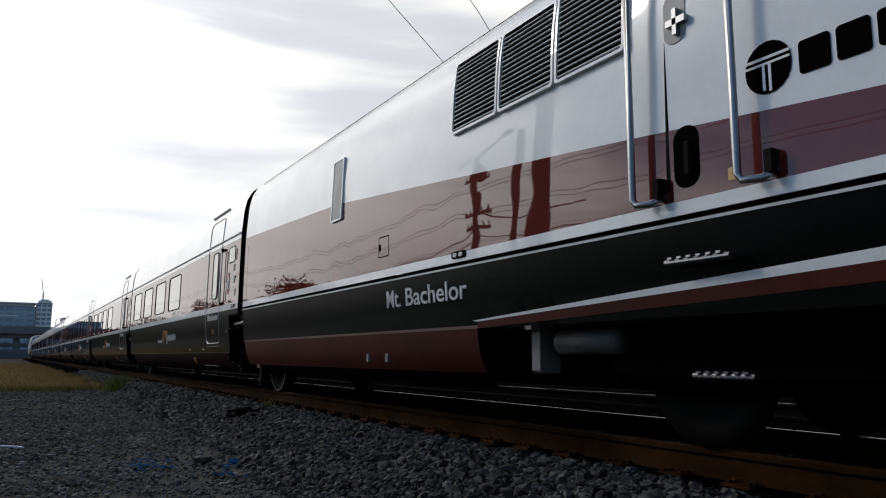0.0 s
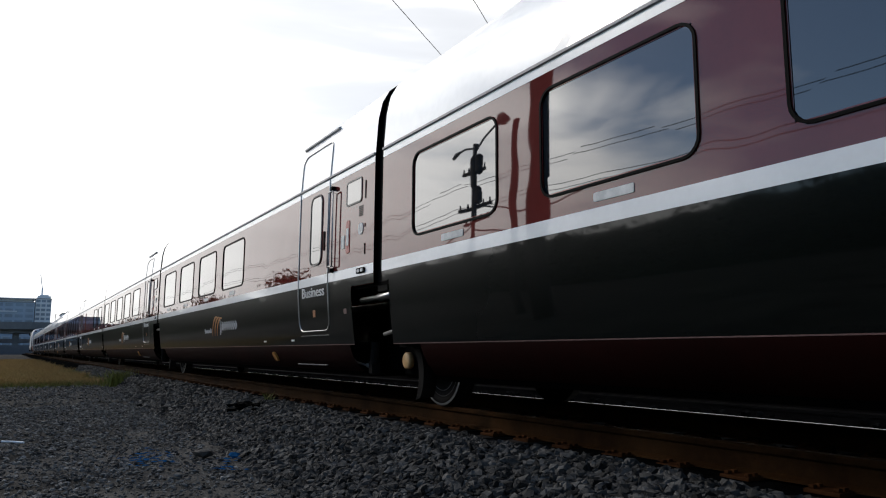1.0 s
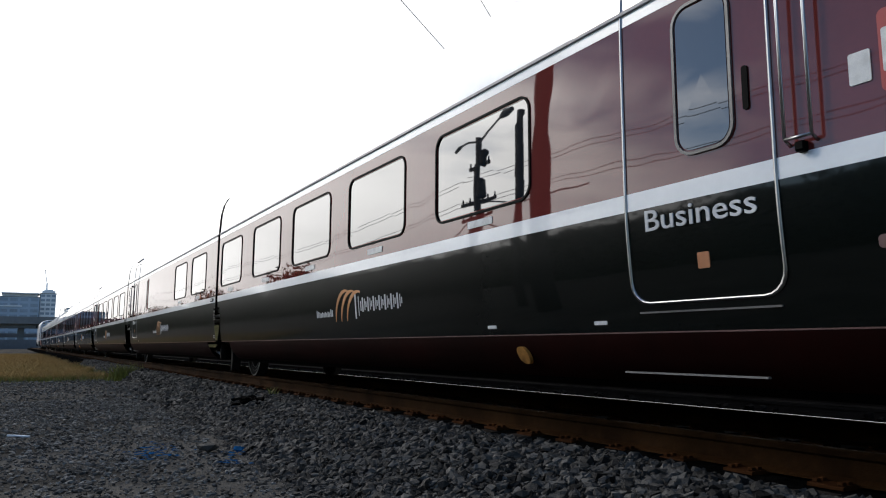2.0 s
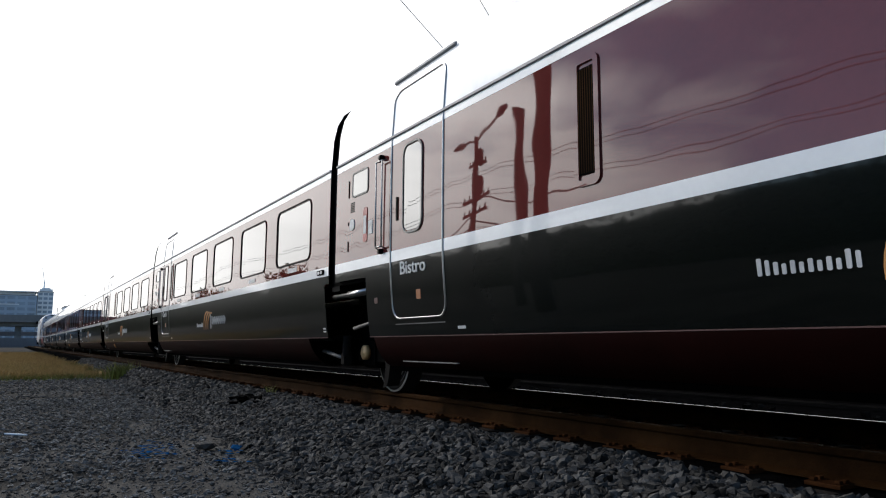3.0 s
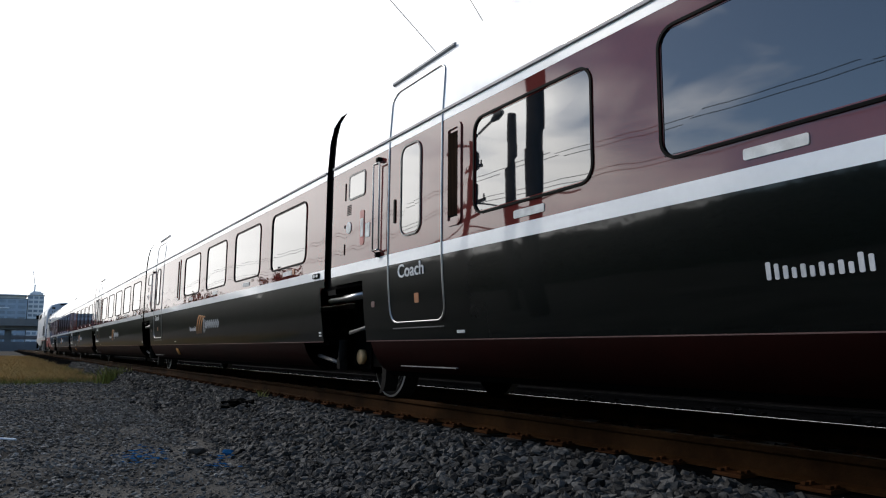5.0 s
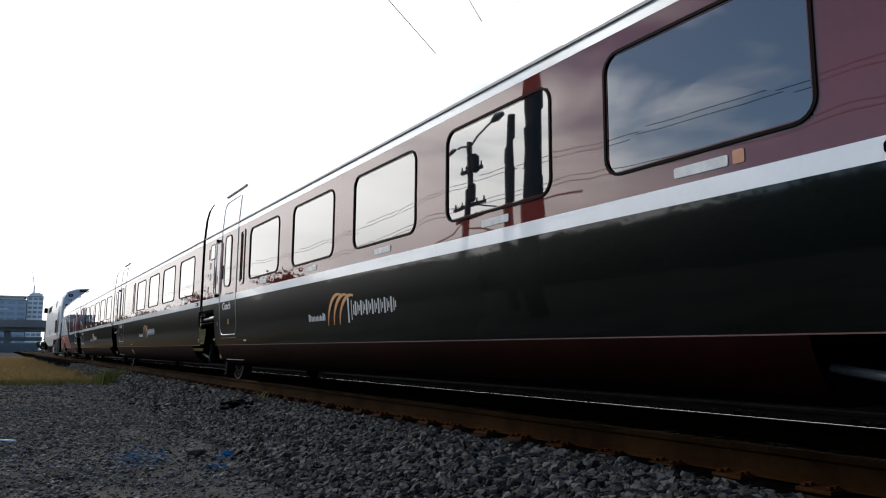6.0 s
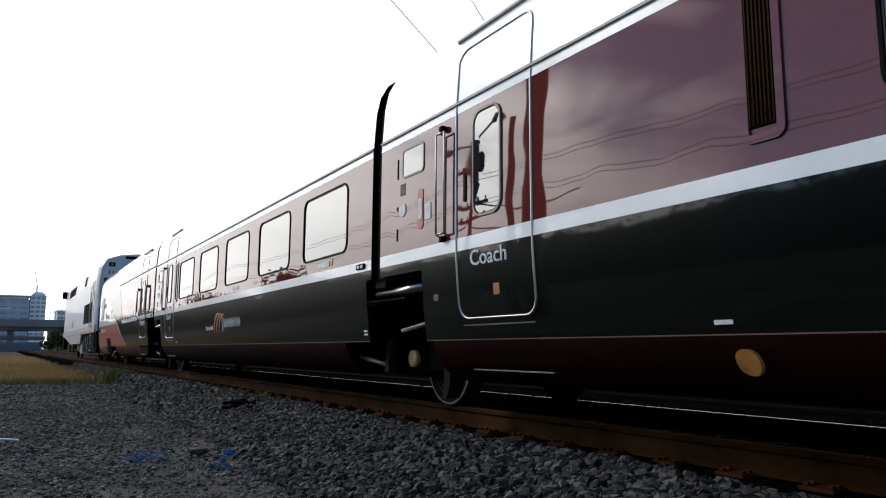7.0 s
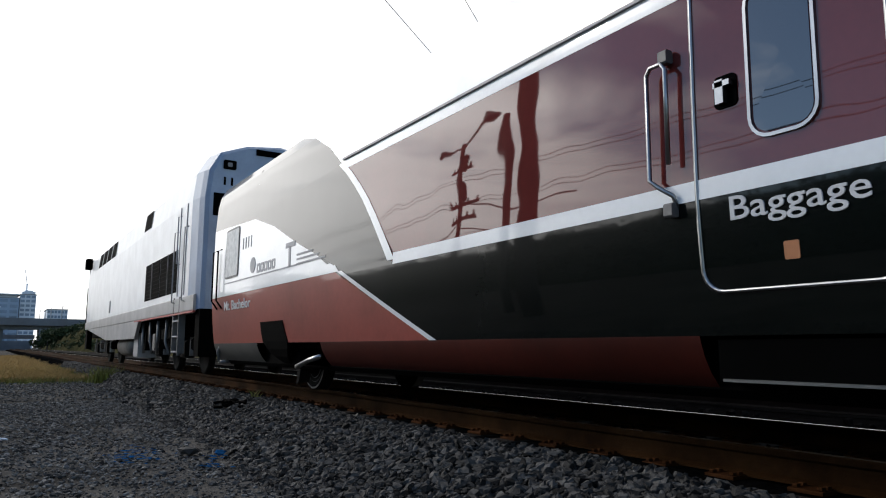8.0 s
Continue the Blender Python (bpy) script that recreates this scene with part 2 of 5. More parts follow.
def skin(geo, xs, zs, holes=(), sides=(-1, 1), out=0.0):
    """Strips of outer skin between the stations xs and heights zs, with openings left out."""
    for s in sides:
        for xa, xb in zip(xs, xs[1:]):
            for za, zb in zip(zs, zs[1:]):
                xm, zm = (xa + xb) / 2, (za + zb) / 2
                if s < 0 and any(h[0] < xm < h[1] and h[2] < zm < h[3] for h in holes):
                    continue
                p = [(xa, za), (xb, za), (xb, zb), (xa, zb)]
                geo.add([(x, s * (half(z) + out), z) for x, z in p], [(0, 1, 2, 3) if s < 0 else (3, 2, 1, 0)])
    return geo


def rounded(x0, x1, z0, z1, r, n=5):
    pts = []
    for cx, cz, a0 in ((x1 - r, z0 + r, -90), (x1 - r, z1 - r, 0), (x0 + r, z1 - r, 90), (x0 + r, z0 + r, 180)):
        for i in range(n + 1):
            a = radians(a0 + 90 * i / n)
            pts.append((cx + r * math.cos(a), cz + r * math.sin(a)))
    return pts


def ring(x0, x1, z0, z1, r, wide, proud=0.012, deep=0.03, subdivide=0):
    """A rounded frame on the near side that follows the body's curve."""
    g = Geo()
    a, b = rounded(x0, x1, z0, z1, r), rounded(x0 + wide, x1 - wide, z0 + wide, z1 - wide, max(0.01, r - wide))
    if subdivide:
        def fill(loop):
            res = []
            for p, q in zip(loop, loop[1:] + loop[:1]):
                k = max(1, int(math.dist(p, q) / subdivide))
                res += [(p[0] + (q[0] - p[0]) * i / k, p[1] + (q[1] - p[1]) * i / k) for i in range(k)]
            return res
        a = fill(a)
        cx, cz, sx, sz = (x0 + x1) / 2, (z0 + z1) / 2, 1 - 2 * wide / (x1 - x0), 1 - 2 * wide / (z1 - z0)
        b = [(cx + (x - cx) * sx, cz + (z - cz) * sz) for x, z in a]
    n = len(a)
    vs = [(x, -(half(z) + proud), z) for x, z in a] + [(x, -(half(z) + proud), z) for x, z in b]
    vs += [(x, -(half(z) - deep), z) for x, z in a] + [(x, -(half(z) - deep), z) for x, z in b]
    fs = []
    for i in range(n):
        j = (i + 1) % n
        fs += [(i, j, n + j, n + i), (i, 2 * n + i, 2 * n + j, j), (n + i, n + j, 3 * n + j, 3 * n + i), (2 * n + i, 3 * n + i, 3 * n + j, 2 * n + j)]
    return g.add(vs, fs)


def slab(x0, x1, z0, z1, r, front, back):
    """A rounded plate; front and back are depths behind (or proud of) the skin."""
    g, a = Geo(), rounded(x0, x1, z0, z1, r)
    n = len(a)
    cx, cz = (x0 + x1) / 2, (z0 + z1) / 2
    vs = [(x, -(half(z) - front), z) for x, z in a] + [(x, -(half(z) - back), z) for x, z in a]
    vs += [(cx, -(half(cz) - front), cz), (cx, -(half(cz) - back), cz)]
    fs = [(i, (i + 1) % n, 2 * n) for i in range(n)] + [(n + (i + 1) % n, n + i, 2 * n + 1) for i in range(n)]
    fs += [(i, n + i, n + (i + 1) % n, (i + 1) % n) for i in range(n)]
    return g.add(vs, fs)


def writing(name, text, x0, z0, height, width, mat, parent, proud=0.004, label=""):
    """Raised letters on the near side, fitted to a width."""
    cu = bpy.data.curves.new(name, "FONT")
    cu.body, cu.size, cu.extrude, cu.resolution_u, cu.offset = text, 1.0, 0.004, 3, 0.006
    tmp = new("letters", cu)
    bpy.context.view_layer.update()
    me = bpy.data.meshes.new_from_object(tmp.evaluated_get(bpy.context.evaluated_depsgraph_get()))
    bpy.data.objects.remove(tmp)
    xs = [v.co.x for v in me.vertices]
    k = width / (max(xs) - min(xs))
    for v in me.vertices:
        z = z0 + v.co.y * height / 0.70
        v.co = (x0 + (v.co.x - min(xs)) * k, -(half(z) + proud) - v.co.z, z)
    me.materials.clear()
    me.materials.append(mat)
    ob = new(name, me)
    ob.parent = parent
    return tagged(ob, label)


STRIPE_LO, STRIPE_HI, CANT_LO, CANT_HI = 1.375, 1.485, 2.575, 2.655
WIN_Z0, WIN_Z1, WIN_W = 1.635, 2.455, 1.42


def window(x, parent, width=WIN_W, z0=WIN_Z0, z1=WIN_Z1, r=0.13):
    w = part("window", ring(x, x + width, z0, z1, r, 0.019, 0.010, 0.04), RUBBER, parent, "black rubber window surround")
    part("pane", slab(x + 0.018, x + width - 0.018, z0 + 0.018, z1 - 0.018, r - 0.018, 0.004, 0.014), GLASS, w, "tinted reflecting glass")


def hole(x, width=WIN_W, z0=WIN_Z0, z1=WIN_Z1):
    return (x + 0.03, x + width - 0.03, z0 + 0.03, z1 - 0.03)


def seat_sign(x, parent):
    part("seat_sign", slab(x, x + 0.36, 1.525, 1.585, 0.012, -0.006, 0.0), LABEL, parent, "pale reservation sign below a window")


def emblem(parent, x=5.73, flip=False):
    """The operator's device, as plain shapes: a bar, three tapering arcs and a row of bars."""
    for i in range(6):
        top = 0.99 if i in (0, 5) else 0.965
        g = Geo()
        for a, b, z0, z1 in ((0.0, 0.026, 0.90, top), (0.046, 0.070, 0.90, top - 0.012)):
            q = slab(x + i * 0.092 + a, x + i * 0.092 + b, z0, z1, 0.008, -0.004, 0.0)
            g.add(q.v, q.f)
        part("emblem_bar", g, SILVER, parent, "short pale bar")
    for i in range(3):
        g, n = Geo(), 12
        x0 = x + 0.62 + 0.17 * i
        top, bot = [], []
        for k in range(n + 1):
            q = k / n
            a = radians(185 - 115 * q)
            rx, rz = 0.30, 0.335 - 0.015 * i
            thick = 0.010 + 0.040 * math.sin(math.pi * min(1, q * 1.1) * 0.9)
            top.append((x0 + rx + rx * math.cos(a), 0.865 + rz * math.sin(a)))
            bot.append((x0 + rx + (rx - thick) * math.cos(a), 0.865 + (rz - thick) * math.sin(a)))
        vs = [(px, -(half(pz) + 0.005), pz) for px, pz in top + bot] + [(px, -half(pz), pz) for px, pz in top + bot]
        m = n + 1
        fs = [(k, k + 1, m + k + 1, m + k) for k in range(n)] + [(k, 2 * m + k, 2 * m + k + 1, k + 1) for k in range(n)] + [(m + k, m + k + 1, 3 * m + k + 1, 3 * m + k) for k in range(n)]
        part("emblem_arc", g.add(vs, fs), COPPER, parent, "copper-orange tapering arc")
    x0 = x + 1.20
    for i in range(8):
        h = 0.27 if i == 0 else 0.155
        w = 0.17 if i == 0 else 0.115
        z0 = 0.855 if i == 0 else 0.925
        g = Geo()
        for a, b, za, zb in ((0.0, 0.030, 0.0, 1.0), (w * 0.55, w * 0.55 + 0.014, 0.1, 0.9), (w - 0.020, w, 0.3, 0.7)):
            q = slab(x0 + a, x0 + b, z0 + za * h, z0 + zb * h, 0.005, -0.004, 0.0)
            g.add(q.v, q.f)
        part("emblem_block", g, SILVER, parent, "pale letter-sized block")
        x0 += w + 0.025


def end_panel(parent, mirror, handle_shift=0.0):
    """What is fixed on the side beside the entrance: small pane, plates, handle."""
    def mx(a, b):
        return (mirror - b, mirror - a) if mirror else (a, b)
    a, b = mx(0.60, 1.03)
    p = part("display_window", ring(a, b, 2.20, 2.49, 0.05, 0.02, 0.008, 0.02), DULL, parent, "grey-framed display window")
    part("pane", slab(a + 0.015, b - 0.015, 2.215, 2.475, 0.04, -0.004, 0.01), GLASS, p, "reflecting display pane")
    a, b = mx(0.92, 1.02)
    tag = part("emergency_plate", slab(a, b, 1.66, 2.04, 0.03, -0.006, 0.0), REDLAB, parent, "red-ended emergency plate")
    part("plate_centre", slab(a + 0.015, b - 0.015, 1.75, 1.95, 0.01, -0.010, -0.004), LABEL, tag, "pale middle of the plate")
    a, b = mx(1.06, 1.16)
    part("notice", slab(a, b, 1.73, 1.88, 0.01, -0.006, 0.0), LABEL, parent, "small white notice")
    a, b = mx(0.55, 0.68)
    part("call_disc", slab(a, b, 1.83, 1.96, 0.06, -0.008, 0.0), LABEL, parent, "round white call button plate")
    g = Geo()
    for i in range(6):
        g.add(*[(lambda s: (s.v, s.f))(slab(a + 0.01, b - 0.01, 2.04 + i * 0.02, 2.05 + i * 0.02, 0.004, -0.004, 0.0))][0])
    part("speaker_grille", g, BLACK, parent, "dark speaker slits")
    a, b = mx(0.5, 0.51)
    for z0, z1 in ((1.60, 1.72), (1.90, 1.94), (2.22, 2.42)):
        part("hinge", slab(a, b, z0, z1, 0.004, -0.008, 0.0), RUBBER, parent, "dark hinge")
    a, b = mx(1.33 + handle_shift, 1.47 + handle_shift)
    y = -(half(2.0) + 0.05)
    g = Geo()
    g.tube([(a, y + 0.06, 2.47), (a, y, 2.45), (a, y, 1.55), (a, y + 0.06, 1.52)], 0.009)
    g.tube([(b, y + 0.06, 2.47), (b, y, 2.45), (b, y, 1.55), (b, y + 0.06, 1.52)], 0.009)
    g.tube([(a, y, 2.45), (b, y, 2.45)], 0.009).tube([(a, y, 1.55), (b, y, 1.55)], 0.009)
    h = part("grab_handle", g, STEEL, parent, "dull metal grab rail loop", True)
    for z in (1.48, 2.47):
        part("bracket", Geo().box((a + b) / 2 - 0.02, (a + b) / 2 + 0.02, y, y + 0.06, z, z + 0.05, 0.01), RUBBER, h)


def entrance(parent, x0, word, word_width, mirror=0):
    """The passenger door: bright seal, tall window, slot handle, name."""
    x1 = x0 + 1.05
    d = part("door", ring(x0, x1, 0.80, 3.16, 0.13, 0.015, 0.010, 0.012, 0.12), STEEL, parent, "closed passenger door outlined by a bright seal", True)
    w0 = x0 + (0.27 if not mirror else 0.42)
    f = part("door_window", ring(w0, w0 + 0.40, 1.62, 2.52, 0.12, 0.018, 0.014, 0.02), DULL, d, "grey-edged tall door window")
    g = slab(w0 + 0.03, w0 + 0.37, 1.65, 2.49, 0.09, -0.006, 0.004)
    part("door_pane", g, GLASS, d, "tinted door glass")
    hx = x0 + (0.13 if not mirror else 0.88)
    part("door_handle", slab(hx, hx + 0.035, 1.78, 2.02, 0.015, -0.010, 0.0), RUBBER, d, "black slot handle")
    writing("door_word", word, x0 + 0.22 if word_width < 0.6 else x0 + 0.16, 1.235, 0.125, word_width, SILVER, d, 0.004, "silver word on the door")
    part("door_mark", slab(x0 + 0.52, x0 + 0.60, 0.98, 1.07, 0.01, -0.005, 0.0), ORANGE, d, "small orange mark")
    part("rain_gutter", Geo().add([(x0 - 0.08, -half(3.28) - 0.03, 3.28), (x1 + 0.08, -half(3.28) - 0.03, 3.28), (x1 + 0.08, -half(3.28), 3.26), (x0 - 0.08, -half(3.28), 3.26),
                                   (x0 - 0.08, -half(3.28) - 0.03, 3.30), (x1 + 0.08, -half(3.28) - 0.03, 3.30), (x1 + 0.08, -half(3.28), 3.31), (x0 - 0.08, -half(3.28), 3.31)],
                                  [(0, 1, 2, 3), (4, 5, 6, 7), (0, 1, 5, 4), (2, 3, 7, 6), (0, 3, 7, 4), (1, 2, 6, 5)]), GUTTER, parent, "dark gutter over the door")
    part("step_slot", slab(x0 + 0.05, x1 - 0.05, 0.748, 0.758, 0.004, -0.01, 0.01), DULL, parent, "folded step edge")


def running_gear(parent, x, left, right):
    """One axle between two cars: recess walls, wheels, struts, dampers; left and right bound the recess."""
    y = 1.0
    # block and lintel fill the axle recess, with its shade in their black colour
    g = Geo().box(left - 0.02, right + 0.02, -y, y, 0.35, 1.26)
    part("gear_housing", g, BLACK, parent, "black block painted as shade behind the axle gear")
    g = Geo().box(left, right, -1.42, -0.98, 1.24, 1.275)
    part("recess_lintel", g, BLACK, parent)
    for s in (-1, 1):
        wx, yy = x + 0.40, s * 0.7525
        wh = part("wheel", Geo().lathe([(0.06, -0.09), (0.12, -0.085), (0.14, -0.05), (0.29, -0.045), (0.33, -0.065), (0.40, -0.065), (0.403, 0.06), (0.43, 0.066), (0.43, 0.09), (0.30, 0.09), (0.06, 0.09)] if s < 0 else
                                [(0.06, 0.09), (0.30, 0.045), (0.40, 0.065), (0.403, -0.06), (0.43, -0.066), (0.43, -0.09), (0.06, -0.09)], 36, (wx, yy, 0.40)), WHEEL, parent, "worn steel wheel", True)
        if s < 0:
            part("rim", Geo().lathe([(0.372, -0.072), (0.395, -0.070), (0.395, -0.05), (0.372, -0.05)], 36, (wx, yy, 0.40), False), TREAD, wh, "polished wheel rim")
            for r in (0.24, 0.30):
                part("ridge", Geo().lathe([(r, -0.052), (r + 0.006, -0.051), (r + 0.006, -0.04), (r, -0.04)], 30, (wx, yy, 0.40), False), TREAD, wh)
    part("axle", Geo().tube([(x + 0.40, -0.7, 0.40), (x + 0.40, 0.7, 0.40)], 0.07, 12), BLACK, parent)
    part("axle_box", Geo().box(x - 0.02, x + 0.30, -1.02, -0.84, 0.28, 0.62, 0.04), BLACK, parent, "dark axle box")
    part("axle_cap", Geo().lathe([(0.070, -0.012), (0.088, 0.0), (0.088, 0.05)], 18, (x + 0.12, -1.08, 0.46)), CREAM, parent, "cream round axle cap", True)
    part("damper", Geo().tube([(left + 0.06, -1.36, 1.12), (left + 0.5, -1.36, 1.125), (left + 0.52, -1.36, 1.125), (right - 0.12, -1.36, 1.14)], [0.03, 0.03, 0.042, 0.042], 12), STEEL, parent, "grey damper tube", True)
    part("guide_rod", Geo().tube([(left + 0.42, -1.25, 0.74), (right - 0.06, -1.25, 0.82)], 0.022, 10), DULL, parent, "slender guide rod", True)
    part("push_rod", Geo().tube([(left - 0.72, -1.18, 0.47), (left + 0.02, -1.18, 0.38)], 0.025, 10), DULL, parent, "low diagonal rod", True)
    g = Geo().box(left - 0.04, left + 0.05, -1.22, -1.12, 0.30, 0.46, 0.02).tube([(left + 0.02, -1.18, 0.42), (left + 0.05, -1.18, 0.66)], 0.05, 10)
    part("hanger", g, WHEEL, parent, "dark hanger bracket")
    g = Geo()
    n = 10
    arc = [(right - 0.02 + 0.23 * math.cos(radians(80 - 14 * i)) - 0.12, 0.34 + 0.32 * math.sin(radians(80 - 14 * i))) for i in range(n)]
    g.add([(a, -1.2, b) for a, b in arc] + [(a, -1.05, b) for a, b in arc] + [(a - 0.1, -1.2, b - 0.03) for a, b in arc],
          [(i, i + 1, n + i + 1, n + i) for i in range(n - 1)] + [(i, i + 1, 2 * n + i + 1, 2 * n + i) for i in range(n - 1)])
    part("wheel_guard", g, WHEEL, parent, "curved dark wheel guard")


def bellows(parent, x0, x1):
    """The black gangway between two cars."""
    zs = [z for z, w in PROFILE if z >= 1.1]
    ringpts = [(-(half(z) - 0.05), z - 0.02) for z in zs] + [(half(z) - 0.05, z - 0.02) for z in reversed(zs[:-1])]
    part("gangway_bellows", Geo().prism(ringpts, x0, x1), RUBBER, parent, "black rubber gangway bellows")


def car_shell(parent, x0, x1, lo_left, lo_right, holes, skirt_left, skirt_right, upper=True):
    """Painted skin in bands, floor, end walls. The lower bands stop short of the axle recesses."""
    top = 1.275
    lower = skin(Geo(), [lo_left, lo_right], sorted({top, *levels(0.64, STRIPE_LO)}))
    if lo_left > x0:
        skin(lower, [x0, lo_left], levels(top, STRIPE_LO))
    if lo_right < x1:
        skin(lower, [lo_right, x1], levels(top, STRIPE_LO))
    part("lower_panel", lower, GREEN, parent, "glossy dark green lower side", True)
    part("skirt", skin(Geo(), [skirt_left, skirt_right], levels(0.33, 0.632), out=-0.001), RED, parent, "dark red skirt", True)
    part("skirt_line", skin(Geo(), [lo_left, lo_right], [0.632, 0.64], out=0.002), LINE, parent, "thin pale line")
    part("waist_stripe", skin(Geo(), [x0, x1], [STRIPE_LO, STRIPE_HI], out=0.002), WHITE, parent, "white waist stripe")
    if upper:
        xs = sorted({x0, x1, *[h[0] for h in holes], *[h[1] for h in holes]})
        zs = sorted({STRIPE_HI, CANT_LO, 2.0, *[h[2] for h in holes], *[h[3] for h in holes]})
        part("window_band", skin(Geo(), xs, zs, holes, (-1,)), BROWN, parent, "glossy maroon-brown window band", True)
        part("far_band", skin(Geo(), [x0, x1], [STRIPE_HI, CANT_LO], (), (1,)), BROWN, parent, "", True)
        part("upper_stripe", skin(Geo(), [x0, x1], [CANT_LO, CANT_HI], out=0.002), WHITE, parent, "white stripe above the windows")
        g = Geo()
        for s in (-1, 1):
            g.box(x0, x1, min(s * 1.458, s * 1.478), max(s * 1.458, s * 1.478), CANT_HI, CANT_HI + 0.022)
        part("gutter", g, GUTTER, parent, "thin grey gutter")
        part("roof", skin(Geo(), [x0, (x0 + x1) / 2, x1], levels(CANT_HI, 3.69)), ROOF, parent, "white rounded roof", True)
    for x in (x0, x1):
        pts = [(-(half(z) - 0.003), z) for z, w in PROFILE if z > 1.2] + [(half(z) - 0.003, z) for z, w in reversed(PROFILE[:-1]) if z > 1.2]
        part("end_wall", Geo().add([(x, y, z) for y, z in pts], [tuple(range(len(pts)))]), BLACK, parent, "dark end wall")
    part("underframe", Geo().box(skirt_left, skirt_right, -1.2, 1.2, 0.28, 0.5, 0.05).box(lo_left, lo_right, -1.34, 1.34, 0.60, 0.66), BLACK, parent, "black underframe")


GROUP = "cars of one train"


def marker(parent, x):
    m = part("marker_lamp", slab(x, x + 0.22, 1.40, 1.46, 0.02, -0.015, 0.0), BLACK, parent, "small dark side marker lamp")
    for i in range(2):
        part("lens", slab(x + 0.03 + i * 0.09, x + 0.09 + i * 0.09, 1.412, 1.448, 0.015, -0.020, -0.014), LABEL, m, "milky lens")


def vent(parent, x):
    v = part("air_intake", ring(x, x + 0.25, 1.60, 2.50, 0.06, 0.045, 0.014, 0.02), BROWN, parent, "narrow framed air intake")
    part("grille", slab(x + 0.04, x + 0.21, 1.68, 2.42, 0.01, -0.010, 0.004), BLACK, v, "black intake grille")
    g = Geo()
    for i in range(7):
        a = x + 0.05 + i * 0.023
        g.add([(a, -half(1.7) - 0.013, 1.69), (a + 0.008, -half(1.7) - 0.013, 1.69), (a + 0.008, -half(2.4) - 0.013, 2.41), (a, -half(2.4) - 0.013, 2.41)], [(0, 1, 2, 3)])
    part("grille_bar", g, RUST, v)


def coach(name, label, wins, vent_x, word, word_width, door_x=1.585):
    """A car with its entrance at the low end."""
    c = thing(name, label, "train car", GROUP)
    holes = [hole(x) for x in wins]
    car_shell(c, 0.13, 13.06, 0.98, 12.92, holes, 1.08, 12.25)
    for x in wins:
        window(x, c)
        seat_sign(x + 0.55, c)
    part("window_tag", slab(wins[-1] + 0.94, wins[-1] + 1.01, 1.525, 1.60, 0.01, -0.006, 0.0), ORANGE, c, "small orange tag below a window")
    if vent_x:
        vent(c, vent_x)
    entrance(c, door_x, word, word_width)
    end_panel(c, 0, door_x - 1.585)
    marker(c, 12.70)
    emblem(c)
    bellows(c, -0.09, 0.14)
    running_gear(c, 0.0, -0.20, 0.96)
    for x in (4.12,) if len(wins) == 4 else (2.79,):
        part("lower_slot", slab(x, x + 0.12, 0.69, 0.715, 0.008, -0.006, 0.0), LABEL, c, "small pale slot")
    part("vent_mark", slab(12.80, 12.88, 0.70, 0.72, 0.005, -0.006, 0.0).add(*[(q.v, q.f) for q in [slab(12.80, 12.88, 0.735, 0.755, 0.005, -0.006, 0.0)]][0]), LABEL, c, "two short pale bars")
    part("maker_mark", slab(1.18, 1.26, 0.98, 1.04, 0.02, -0.005, 0.0), LINE, c, "small pale maker's mark")
    part("step_edge", Geo().box(1.75, 2.75, -1.40, -1.375, 0.390, 0.40), DULL, c, "bright lower step edge")
    if len(wins) == 4:
        part("filler_cap", slab(4.22, 4.36, 0.42, 0.56, 0.065, -0.03, 0.0), AMBER, c, "amber round filler cap")
    return c


def business(name, label, wins, word, word_width):
    """A car with its entrance at the high end."""
    c = thing(name, label, "train car", GROUP)
    holes = [hole(x) for x in wins]
    car_shell(c, 0.10, 13.04, 0.25, 12.44, holes, 0.80, 12.3)
    for x in wins:
        window(x, c)
        seat_sign(x + 0.55, c)
    entrance(c, 10.72, word, word_width, 1)
    end_panel(c, 13.32)
    marker(c, 12.62)
    emblem(c, 5.30)
    bellows(c, 13.03, 13.26)
    running_gear(c, 12.94, 12.46, 13.56)
    part("maker_mark", slab(12.22, 12.30, 0.98, 1.04, 0.02, -0.005, 0.0), LINE, c, "small pale maker's mark")
    part("step_edge", Geo().box(10.6, 11.6, -1.40, -1.375, 0.390, 0.40), DULL, c, "bright lower step edge")
    part("filler_cap", slab(9.45, 9.58, 0.42, 0.55, 0.06, -0.03, 0.0), AMBER, c, "amber round filler cap")
    for x in (9.1, 10.35):
        part("lower_slot", slab(x, x + 0.12, 0.69, 0.715, 0.008, -0.006, 0.0), LABEL, c, "small pale slot")
    return c


LONG = [3.13, 5.11, 7.09, 9.05, 11.0]
coach_a = coach("coach_car", "glossy maroon and dark green coach with five windows", LONG, 2.70, "Coach", 0.50)
coach_b = coach("coach_car", "glossy maroon and dark green coach with four windows", LONG[1:], 4.40, "Coach", 0.50)
bistro = coach("bistro_car", "glossy maroon and dark green bistro car with a long blank side", [8.79, 10.75], 4.40, "Bistro", 0.50)
business_a = business("business_car", "glossy maroon and dark green business-class car with four windows", [0.76, 2.72, 4.67, 6.60], "Business", 0.76)
JOINT = {}
JOINT[1], JOINT[2], JOINT[0], JOINT[-3] = coach_a, coach_b, bistro, business_a
JOINT[5] = coach("coach_car", "glossy maroon and dark green coach, entrance close to its end", LONG, 2.60, "Coach", 0.50, 1.385)
for k in (3, 7):
    JOINT[k] = copy_thing(coach_a, pose(0, 0, 0))
for k in (4, 6):
    JOINT[k] = copy_thing(coach_b, pose(0, 0, 0))
